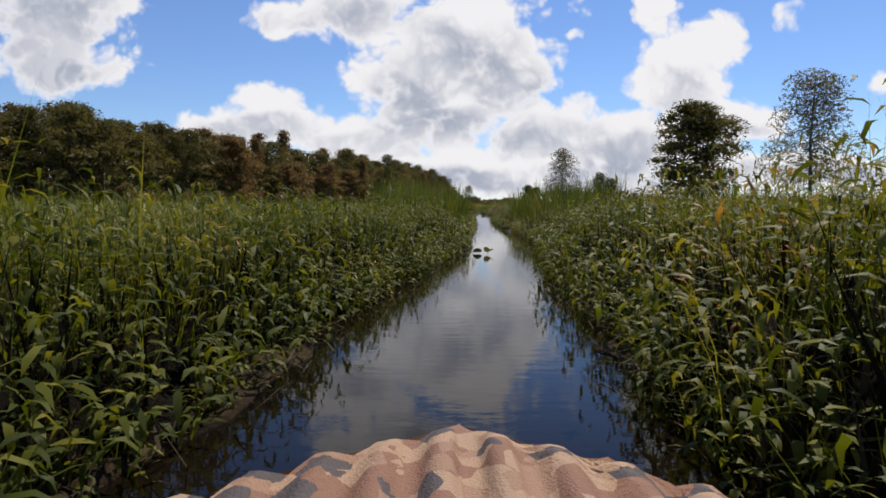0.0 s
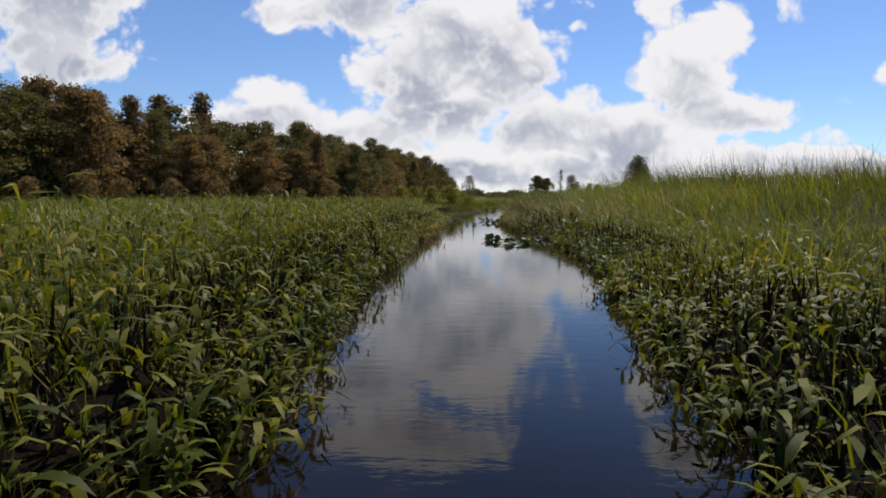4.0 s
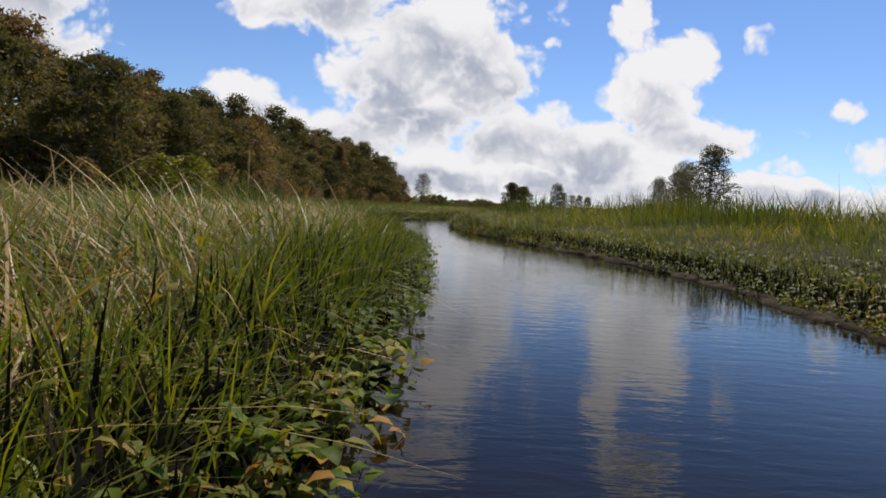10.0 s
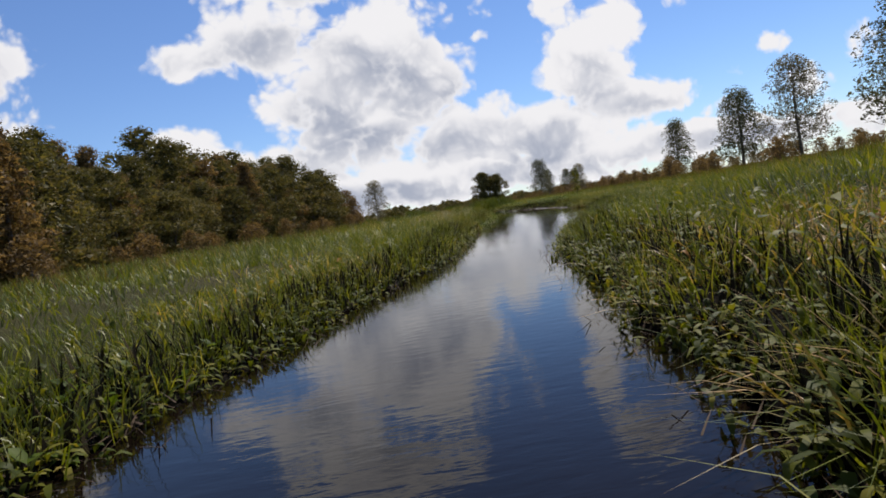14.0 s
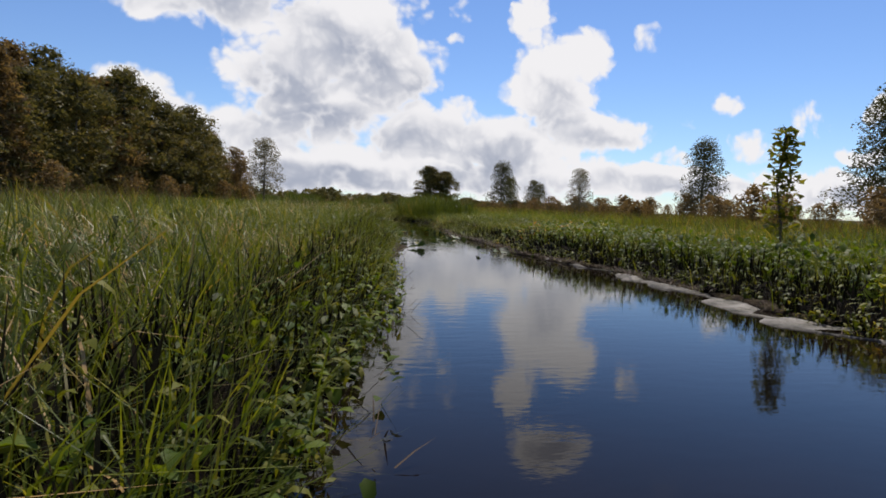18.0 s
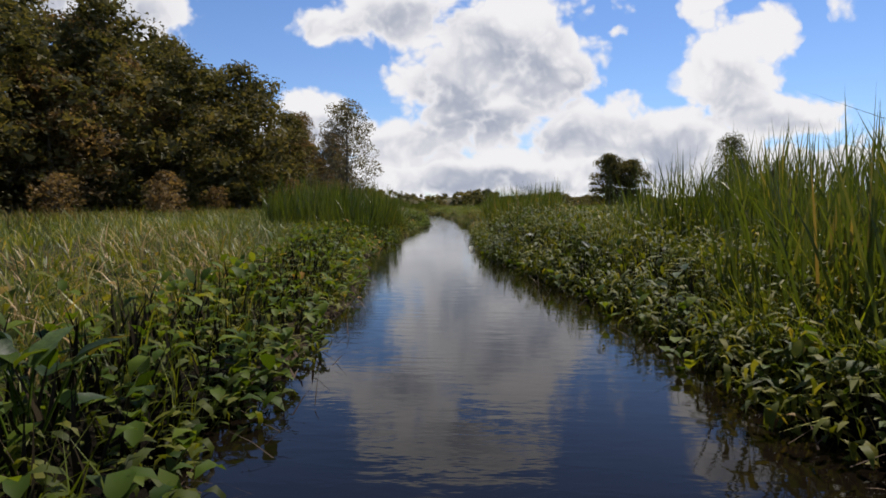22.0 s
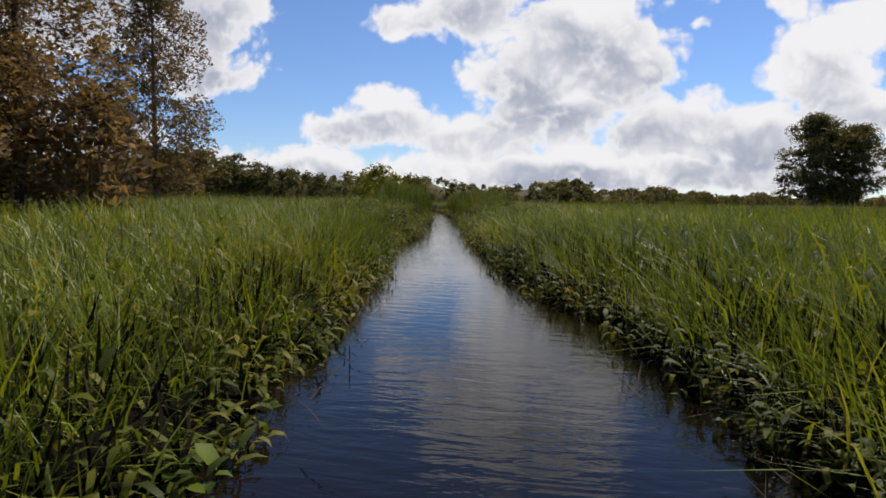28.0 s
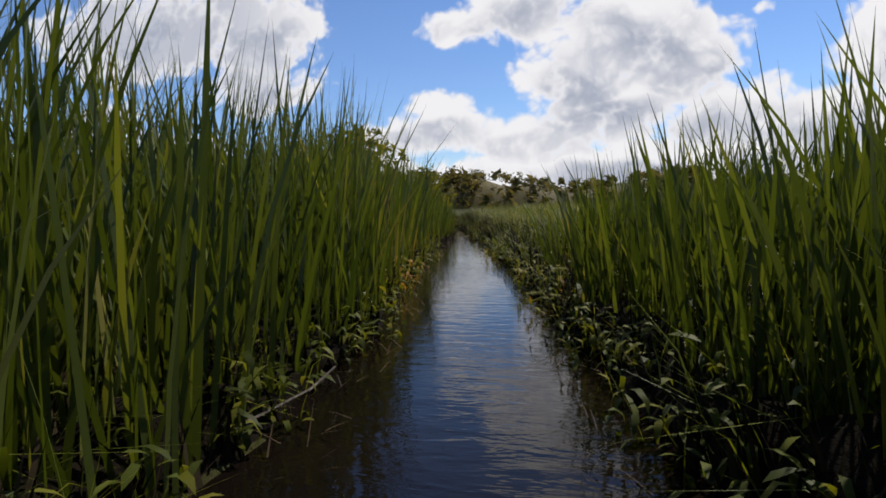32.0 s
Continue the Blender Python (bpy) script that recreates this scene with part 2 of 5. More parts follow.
def plain_material(name, stops, scale, rough=0.8, bump=0.3, detail=6.0, stretch=None, metal=0.0, bump_scale=4.0, spec=0.3):
    m, nodes, links = material(name)
    colour = ramp(nodes, links, noise_of(nodes, links, scale, detail, 0.6, stretch), stops)
    p = nodes.new("ShaderNodeBsdfPrincipled")
    links.new(colour, p.inputs["Base Color"])
    p.inputs["Roughness"].default_value, p.inputs["Metallic"].default_value = rough, metal
    p.inputs["Specular IOR Level"].default_value = spec
    b = nodes.new("ShaderNodeBump")
    b.inputs["Strength"].default_value, b.inputs["Distance"].default_value = bump, 0.05
    links.new(noise_of(nodes, links, scale * bump_scale, detail, 0.65, stretch), b.inputs["Height"])
    links.new(b.outputs[0], p.inputs["Normal"])
    links.new(p.outputs[0], nodes.new("ShaderNodeOutputMaterial").inputs[0])
    return m


GRASS = leaf_material("grass", ((0.0, (0.038, 0.052, 0.007)), (0.40, (0.090, 0.113, 0.013)), (0.72, (0.164, 0.177, 0.021)), (0.92, (0.288, 0.242, 0.044)), (1.0, (0.448, 0.313, 0.092))), through=0.34, spec=0.26, rough=0.42)
SEDGE = leaf_material("sedge", ((0.0, (0.041, 0.061, 0.009)), (0.4, (0.105, 0.136, 0.013)), (0.75, (0.185, 0.212, 0.019)), (1.0, (0.287, 0.250, 0.043))), through=0.34, spec=0.25, rough=0.45)
TAN = leaf_material("tan", ((0.0, (0.055, 0.050, 0.016)), (0.4, (0.11, 0.086, 0.030)), (0.8, (0.18, 0.125, 0.048)), (1.0, (0.26, 0.19, 0.08))), through=0.3, spec=0.1, rough=0.7)
STRAW = leaf_material("straw", ((0.0, (0.081, 0.082, 0.018)), (0.35, (0.186, 0.139, 0.043)), (0.7, (0.338, 0.216, 0.082)), (1.0, (0.501, 0.346, 0.182))), through=0.28, spec=0.2)
REED = leaf_material("reed", ((0.0, (0.026, 0.043, 0.009)), (0.45, (0.065, 0.087, 0.015)), (0.8, (0.116, 0.139, 0.026)), (0.93, (0.206, 0.181, 0.048)), (1.0, (0.265, 0.174, 0.082))), rough=0.4, spec=0.28, through=0.32)
WEED = leaf_material("weed", ((0.0, (0.024, 0.033, 0.005)), (0.4, (0.059, 0.075, 0.009)), (0.72, (0.119, 0.123, 0.015)), (0.92, (0.197, 0.174, 0.029)), (1.0, (0.290, 0.146, 0.043))), rough=0.55, spec=0.12, through=0.36)
PICKEREL = leaf_material("pickerel", ((0.0, (0.026, 0.048, 0.006)), (0.5, (0.066, 0.102, 0.009)), (0.85, (0.129, 0.163, 0.017)), (0.96, (0.260, 0.224, 0.025)), (1.0, (0.360, 0.187, 0.043))), rough=0.55, spec=0.12, through=0.38)


def pad_material():
    m, nodes, links = material("pad")
    info = nodes.new("ShaderNodeObjectInfo")
    colour = ramp(nodes, links, info.outputs["Random"], ((0.0, (0.014, 0.030, 0.007)), (0.45, (0.034, 0.060, 0.012)), (0.75, (0.070, 0.105, 0.022)), (0.92, (0.10, 0.12, 0.05)), (0.97, (0.26, 0.20, 0.02)), (1.0, (0.13, 0.07, 0.03))))
    veins = noise_of(nodes, links, 40.0, 4.0, 0.6)
    mx = nodes.new("ShaderNodeMix")
    mx.data_type, mx.blend_type = "RGBA", "MULTIPLY"
    mx.inputs[0].default_value = 0.7
    links.new(colour, mx.inputs[6])
    links.new(ramp(nodes, links, veins, ((0.35, (0.5, 0.5, 0.45)), (0.65, (1.2, 1.2, 1.1)))), mx.inputs[7])
    p = nodes.new("ShaderNodeBsdfPrincipled")
    links.new(mx.outputs[2], p.inputs["Base Color"])
    p.inputs["Roughness"].default_value, p.inputs["Specular IOR Level"].default_value = 0.5, 0.25
    b = nodes.new("ShaderNodeBump")
    b.inputs["Strength"].default_value, b.inputs["Distance"].default_value = 0.5, 0.01
    links.new(noise_of(nodes, links, 25.0, 3.0, 0.6), b.inputs["Height"])
    links.new(b.outputs[0], p.inputs["Normal"])
    tr = nodes.new("ShaderNodeBsdfTranslucent")
    links.new(mx.outputs[2], tr.inputs[0])
    ms = nodes.new("ShaderNodeMixShader")
    ms.inputs[0].default_value = 0.25
    links.new(p.outputs[0], ms.inputs[1])
    links.new(tr.outputs[0], ms.inputs[2])
    links.new(ms.outputs[0], nodes.new("ShaderNodeOutputMaterial").inputs[0])
    return m


PAD = pad_material()
# dead stems coloured near-black, to stand for the shade low in the growth
SHADE_THATCH = leaf_material("shade_thatch", ((0.0, (0.010, 0.008, 0.004)), (0.6, (0.028, 0.021, 0.011)), (1.0, (0.075, 0.055, 0.030))), through=0.0, rough=0.85, spec=0.05)
BROWN_LITTER = leaf_material("litter", ((0.0, (0.022, 0.014, 0.008)), (0.5, (0.060, 0.038, 0.021)), (1.0, (0.10, 0.068, 0.04))), through=0.05, rough=0.75, spec=0.15)
OAK_LEAVES = leaf_material("oak_leaves", ((0.0, (0.044, 0.046, 0.018)), (0.4, (0.094, 0.088, 0.032)), (0.75, (0.160, 0.132, 0.052)), (1.0, (0.225, 0.168, 0.070))), through=0.36, patch=0.12, rough=0.6, spec=0.12, glow=(1.4, 1.3, 0.6))
RUST_LEAVES = leaf_material("rust_leaves", ((0.0, (0.078, 0.058, 0.030)), (0.45, (0.165, 0.115, 0.056)), (0.8, (0.250, 0.170, 0.080)), (1.0, (0.340, 0.255, 0.120))), through=0.40, patch=0.12, rough=0.6, spec=0.1, glow=(1.4, 1.22, 0.65))
CYPRESS_LEAVES = leaf_material("cypress_leaves", ((0.0, (0.034, 0.037, 0.019)), (0.5, (0.069, 0.070, 0.034)), (0.85, (0.115, 0.108, 0.052)), (1.0, (0.184, 0.154, 0.085))), through=0.28, patch=0.3, rough=0.6, spec=0.15)
PALE_LEAVES = leaf_material("pale_leaves", ((0.0, (0.075, 0.066, 0.050)), (0.5, (0.14, 0.122, 0.095)), (1.0, (0.23, 0.20, 0.16))), through=0.3, patch=0.3, rough=0.6, spec=0.15)
BUSH_LEAVES = leaf_material("bush_leaves", ((0.0, (0.061, 0.068, 0.010)), (0.5, (0.148, 0.149, 0.018)), (1.0, (0.278, 0.227, 0.034))), through=0.42, patch=0.5, spec=0.2)
BARK = plain_material("bark", ((0.3, (0.055, 0.045, 0.036)), (0.7, (0.17, 0.145, 0.12))), 3.0, 0.9, 0.6, stretch=(3, 3, 0.5))
MUD = plain_material("mud", ((0.3, (0.010, 0.007, 0.004)), (0.45, (0.030, 0.019, 0.010)), (0.6, (0.050, 0.040, 0.016)), (0.75, (0.085, 0.052, 0.028))), 3.4, 0.9, 1.0, spec=0.08)
# near-black colour that stands for the shade under overhanging growth
BANK_SHADE = plain_material("bank_shade", ((0.3, (0.004, 0.003, 0.002)), (0.55, (0.009, 0.007, 0.004)), (0.75, (0.018, 0.015, 0.006))), 5.0, 0.95, 1.0, spec=0.05)
SCUM = plain_material("scum", ((0.35, (0.035, 0.032, 0.02)), (0.55, (0.15, 0.135, 0.11)), (0.8, (0.34, 0.32, 0.29))), 3.5, 0.75, 0.5)


def ground_material():
    m, nodes, links = material("marsh_ground")
    near = ramp(nodes, links, noise_of(nodes, links, 1.6, 8.0, 0.65), ((0.25, (0.008, 0.008, 0.004)), (0.5, (0.020, 0.020, 0.008)), (0.75, (0.045, 0.040, 0.016))))
    far = ramp(nodes, links, noise_of(nodes, links, 0.05, 8.0, 0.7), ((0.3, (0.045, 0.055, 0.014)), (0.5, (0.075, 0.082, 0.020)), (0.7, (0.12, 0.095, 0.038))))
    mx = nodes.new("ShaderNodeMix")
    mx.data_type = "RGBA"
    mx.inputs[0].default_value = 0.45
    links.new(near, mx.inputs[6])
    links.new(far, mx.inputs[7])
    p = nodes.new("ShaderNodeBsdfPrincipled")
    links.new(mx.outputs[2], p.inputs["Base Color"])
    p.inputs["Roughness"].default_value = 0.95
    p.inputs["Specular IOR Level"].default_value = 0.1
    b = nodes.new("ShaderNodeBump")
    b.inputs["Strength"].default_value, b.inputs["Distance"].default_value = 0.9, 0.12
    links.new(noise_of(nodes, links, 9.0, 8.0, 0.7), b.inputs["Height"])
    links.new(b.outputs[0], p.inputs["Normal"])
    links.new(p.outputs[0], nodes.new("ShaderNodeOutputMaterial").inputs[0])
    return m


def water_material():
    """Black tannin water: calm reaches and reaches with small ripples that run across the channel."""
    m, nodes, links = material("black_water")
    p = nodes.new("ShaderNodeBsdfPrincipled")
    links.new(ramp(nodes, links, noise_of(nodes, links, 0.5, 4.0), ((0.3, (0.003, 0.0025, 0.002)), (0.8, (0.010, 0.006, 0.0035)))), p.inputs["Base Color"])
    p.inputs["Roughness"].default_value = 0.03
    p.inputs["IOR"].default_value = 1.25
    tc = nodes.new("ShaderNodeTexCoord")
    sep = nodes.new("ShaderNodeSeparateXYZ")
    links.new(tc.outputs["Object"], sep.inputs[0])
    far = nodes.new("ShaderNodeMath")
    far.operation = "DIVIDE"
    links.new(sep.outputs[1], far.inputs[0])
    far.inputs[1].default_value = 340.0
    # sheltered and windy stretches, south to north
    wind = ramp(nodes, links, far.outputs[0], [(y / 340, (g, g, g)) for y, g in ((0, 0.08), (84, 0.09), (94, 0.28), (114, 0.28), (124, 0.20), (140, 0.20), (150, 0.14), (170, 0.08), (212, 0.09), (226, 0.18), (262, 0.24), (274, 0.45), (330, 0.40))])
    reach = nodes.new("ShaderNodeMath")
    reach.operation = "MULTIPLY"
    links.new(wind, reach.inputs[0])
    gust = nodes.new("ShaderNodeMapRange")
    links.new(noise_of(nodes, links, 0.35, 2.0), gust.inputs[0])
    gust.inputs[1].default_value, gust.inputs[2].default_value, gust.inputs[3].default_value, gust.inputs[4].default_value = 0.35, 0.6, 0.45, 1.0
    links.new(gust.outputs[0], reach.inputs[1])
    b = nodes.new("ShaderNodeBump")
    b.inputs["Distance"].default_value = 0.015
    links.new(reach.outputs[0], b.inputs["Strength"])
    links.new(noise_of(nodes, links, 3.8, 3.0, 0.55, (0.8, 2.2, 1.0), 0.35), b.inputs["Height"])
    b2 = nodes.new("ShaderNodeBump")
    b2.inputs["Distance"].default_value, b2.inputs["Strength"].default_value = 0.0012, 0.4
    links.new(noise_of(nodes, links, 9.0, 3.0, 0.6, (0.8, 1.5, 1.0)), b2.inputs["Height"])
    links.new(b.outputs[0], b2.inputs["Normal"])
    links.new(b2.outputs[0], p.inputs["Normal"])
    links.new(p.outputs[0], nodes.new("ShaderNodeOutputMaterial").inputs[0])
    return m


GROUND, WATER = ground_material(), water_material()

# ---- plan of the channel ----
# line of the channel, every 8 m
LINE_X = [0.0, 0.8, 1.4, 1.9, 2.2, 2.4, 2.7, 3.0, 3.5, 4.4, 5.4, 6.4, 7.5, 8.5, 9.0, 9.2, 9.3, 9.8, 10.9, 12.5, 13.8, 15.3, 16.9, 18.5, 20.0, 21.0, 21.5, 21.6, 21.2, 20.8, 20.3, 19.8, 19.0, 18.2, 17.6, 16.7, 15.6, 14.0, 12.5, 10.9]
LINE_Y = [0.0, 8.0, 15.9, 23.9, 31.9, 39.9, 47.9, 55.9, 63.9, 71.8, 79.8, 87.7, 95.6, 103.6, 111.5, 119.5, 127.5, 135.5, 143.4, 151.3, 159.2, 167.0, 174.9, 182.7, 190.6, 198.5, 206.5, 214.5, 222.5, 230.5, 238.4, 246.4, 254.4, 262.4, 270.3, 278.3, 286.2, 294.0, 301.9, 309.7]
# water's edge, metres to the right of that line, every 4 m along it
LEFT_EDGE = [-1.5, -1.45, -1.37, -0.96, -0.9, -0.95, -0.92, -0.8, -0.68, -0.7, -0.85, -1.0, -1.2, -1.21, -1.02, -1.06, -1.28, -1.42, -1.75, -2.25, -1.95, -1.4, -1.75, -1.75, -1.1, -0.8, -0.6, -0.45, -0.4, -0.45, -0.45, -1.6, -2.35, -2.8, -3.13, -2.97, -2.4, -2.15, -1.6, -1.0, -0.9, -0.9, -0.85, -0.62, -0.42, -0.42, -0.5, -0.65, -0.75, -0.95, -0.8, -0.65, -0.55, -0.5, -0.48, -0.55, -1.15, -1.1, -1.75, -1.8, -1.65, -1.65, -1.4, -1.0, -0.95, -1.0, -1.1, -1.04, -1.15, -1.0, -0.97, -1.02, -1.25, -1.4, -0.85, -1.4, -0.95, -0.65, -0.58, -0.75, -1.03, -0.95, -1.15, -1.27, -1.1, -1.05, -1.3, -1.4]
RIGHT_EDGE = [1.06, 0.95, 0.75, 1.0, 1.06, 0.94, 0.91, 0.7, 0.67, 0.67, 0.8, 1.2, 1.8, 1.93, 1.8, 1.35, 1.0, 1.03, 1.1, 1.1, 0.85, 0.75, 0.82, 1.0, 2.3, 3.0, 3.4, 4.1, 4.5, 4.4, 3.6, 2.6, 1.46, 0.9, 0.65, 0.6, 0.8, 0.82, 0.76, 1.1, 1.9, 3.0, 4.0, 4.85, 4.6, 4.2, 4.2, 3.75, 3.5, 2.2, 2.0, 1.5, 1.8, 2.0, 2.9, 2.7, 1.5, 1.6, 0.82, 0.74, 0.7, 1.05, 1.12, 1.0, 1.0, 1.1, 1.36, 1.05, 0.5, 0.68, 1.35, 0.95, 0.44, 0.42, 0.44, 0.88, 0.75, 0.72, 0.75, 0.55, 0.66, 0.48, 0.25, 0.0, -0.45, -1.0, -1.5, -1.6]
STATIONS = [0.0, 40.2, 83.7, 123.3, 163.3, 202.4, 239.4, 278.1, 317.7]                                 # metres along the line for each second of the boat's run, every 4 s
rng = np.random.default_rng(7)

along = np.r_[0, np.cumsum(np.hypot(np.diff(LINE_X), np.diff(LINE_Y)))]
LENGTH = along[-1]
FINE = np.arange(-30, LENGTH + 60, 0.5)


def extend(values, s):
    a = np.asarray(values, float)
    out = np.interp(s, along, a)
    out = np.where(s < 0, a[0] + (a[1] - a[0]) / (along[1] - along[0]) * s, out)
    return np.where(s > along[-1], a[-1] + (a[-1] - a[-2]) / (along[-1] - along[-2]) * (s - along[-1]), out)


def smooth(a, n):
    k = np.ones(n) / n
    return np.convolve(np.pad(a, (n // 2, n - 1 - n // 2), "edge"), k, "valid")


FX, FY = smooth(extend(LINE_X, FINE), 17), smooth(extend(LINE_Y, FINE), 17)
TX, TY = np.gradient(FX), np.gradient(FY)
TN = np.hypot(TX, TY)
TX, TY = TX / TN, TY / TN
wob = lambda k, ph: 0.5 * np.sin(FINE * k + ph) + 0.3 * np.sin(FINE * k * 2.3 + ph * 2) + 0.2 * np.sin(FINE * k * 5.1 + ph * 3)
EDGE_L = smooth(np.interp(FINE, np.arange(len(LEFT_EDGE)) * 4.0, LEFT_EDGE), 7) + 0.10 * wob(0.9, 0.4) + 0.07 * wob(3.1, 1.0)
EDGE_R = smooth(np.interp(FINE, np.arange(len(RIGHT_EDGE)) * 4.0, RIGHT_EDGE), 7) + 0.10 * wob(1.0, 2.1) + 0.07 * wob(2.8, 0.3)


def S(t):
    return np.interp(t, np.arange(len(STATIONS)) * 4.0, STATIONS)


def far_s(t):
    return S(t) if t <= 32 else LENGTH + (t - 32) * 10


def place(s, off):
    """World x, y of points s metres along the channel and off metres to its right."""
    x, y = np.interp(s, FINE, FX), np.interp(s, FINE, FY)
    tx, ty = np.interp(s, FINE, TX), np.interp(s, FINE, TY)
    return x + off * ty, y - off * tx


def locate(x, y):
    """Metres along the channel and to its right for world points."""
    x, y = np.asarray(x, float), np.asarray(y, float)
    i = np.clip(((y - FY[0]) / (FY[-1] - FY[0]) * (len(FY) - 1)).astype(int), 0, len(FY) - 1)
    for _ in range(8):
        step = (x - FX[i]) * TX[i] + (y - FY[i]) * TY[i]
        i = np.clip(i + np.round(step / 0.5).astype(int), 0, len(FY) - 1)
    return FINE[i], (x - FX[i]) * TY[i] - (y - FY[i]) * TX[i]


def inland(x, y):
    """Metres from the water's edge onto the bank; negative over water."""
    s, off = locate(x, y)
    l, r = np.interp(s, FINE, EDGE_L), np.interp(s, FINE, EDGE_R)
    return np.maximum(l - off, off - r), s, off


def hummocks(x, y):
    return 0.5 * np.sin(x * 0.9 + 1.7 * np.sin(y * 0.31)) * np.sin(y * 0.8 + x * 0.23) + 0.5 * np.sin(x * 0.37 + y * 0.29)


def ground_height(x, y):
    d, s, off = inland(x, y)
    bank = np.clip(d / 0.7, 0, 1)
    rise = 0.08 * bank + 0.40 * np.clip((d - 0.5) / 3.0, 0, 1)
    z = np.where(d < 0, np.maximum(-0.7, d * 0.6 - 0.03), rise) + 0.06 * hummocks(x, y) * np.clip(d / 2, 0, 1)
    # low swell of the marsh beyond the right bank
    swell = np.interp(s, (40, 52, 123, 148, 163), (0, 1, 1, 0.6, 0)) * np.interp(d, (2.5, 9, 18, 36), (0, 1, 1, 0))
    return z + 0.7 * swell * (off > 0)


def mesh_from(name, verts, tris, mat, smooth_shade=False):
    me = bpy.data.meshes.new(name)
    v, f = np.asarray(verts, np.float32), np.asarray(tris, np.int32)
    me.vertices.add(len(v))
    me.vertices.foreach_set("co", v.ravel())
    me.loops.add(f.size)
    me.loops.foreach_set("vertex_index", f.ravel())
    me.polygons.add(len(f))
    me.polygons.foreach_set("loop_start", np.arange(0, f.size, f.shape[1], dtype=np.int32))
    if smooth_shade:
        me.polygons.foreach_set("use_smooth", np.ones(len(f), bool))
    me.update()
    me.validate()
    me.materials.append(mat)
    return me


# ---- ground and water ----
def axis(lo, hi, step, far_lo, far_hi):
    mid = np.arange(lo, hi + step / 2, step)
    out = lambda span: np.cumsum(step * 1.6 ** np.arange(1, 60))
    up = hi + out(1)
    dn = lo - out(1)
    return np.r_[dn[dn > far_lo][::-1], mid, up[up < far_hi]]


gx, gy = axis(-14, 36, 0.6, -3500, 3500), axis(-12, 345, 0.7, -3500, 3500)
GX, GY = np.meshgrid(gx, gy)
GZ = ground_height(GX.ravel(), GY.ravel())
rows_n, cols_n = GX.shape
idx = np.arange(rows_n * cols_n).reshape(rows_n, cols_n)
quads = np.stack([idx[:-1, :-1], idx[:-1, 1:], idx[1:, 1:], idx[1:, :-1]], -1).reshape(-1, 4)
ground = new("ground", mesh_from("ground", np.stack([GX.ravel(), GY.ravel(), GZ], 1), quads, GROUND, True))
tagged(ground, "peaty marsh ground under the reeds and grass, running to the horizon", "ground", kind="structure")
ws = np.arange(-28, LENGTH + 50, 2.0)
wx0, wy0 = place(ws, np.full(len(ws), -12.0))
wx1, wy1 = place(ws, np.full(len(ws), 14.0))
wv = np.concatenate([np.stack([wx0, wy0, 0 * ws], 1), np.stack([wx1, wy1, 0 * ws], 1)])
k = np.arange(len(ws) - 1)
water = new("water", mesh_from("water", wv, np.stack([k, k + len(ws), k + 1 + len(ws), k + 1], 1), WATER))
tagged(water, "dark tannin-stained water of a narrow marsh channel, lightly rippled", "water", kind="structure")

# ---- vegetation tools ----
def ribbons(base, height, width, turn, lean, droop, segs=2, twist=0.0):
    """Blades: tapered strips that rise from base, lean towards turn and droop at the tip. Returns vertices and triangles."""
    n = len(base)
    levels = np.linspace(0, 1, segs + 1)
    ax, ay = np.cos(turn), np.sin(turn)
    wx, wy = -np.sin(turn + twist), np.cos(turn + twist)
    rows = []
    height = height / np.maximum(1.0, np.hypot(lean + 0.9 * droop, 1 - 0.45 * droop))      # a blade that bends does not grow longer
    for k, q in enumerate(levels):
        out = height * (lean * q + droop * q * q * 0.9)
        up = height * (q - 0.45 * droop * q ** 2.5 - 0.15 * lean * q)
        c = np.stack([base[:, 0] + ax * out, base[:, 1] + ay * out, base[:, 2] + up], 1)
        w = width * (1 - 0.55 * q ** 1.5) * 0.5
        side = np.stack([wx * w, wy * w, 0 * w], 1)
        if k < segs:
            rows += [c - side, c + side]
        else:
            rows.append(c)
    v = np.stack(rows, 1)
    per = v.shape[1]
    tri = []
    for k in range(segs - 1):
        a = 2 * k
        tri += [(a, a + 1, a + 3), (a, a + 3, a + 2)]
    tri.append((2 * segs - 2, 2 * segs - 1, 2 * segs))
    f = np.asarray(tri)[None] + (np.arange(n) * per)[:, None, None]
    return v.reshape(-1, 3), f.reshape(-1, 3)


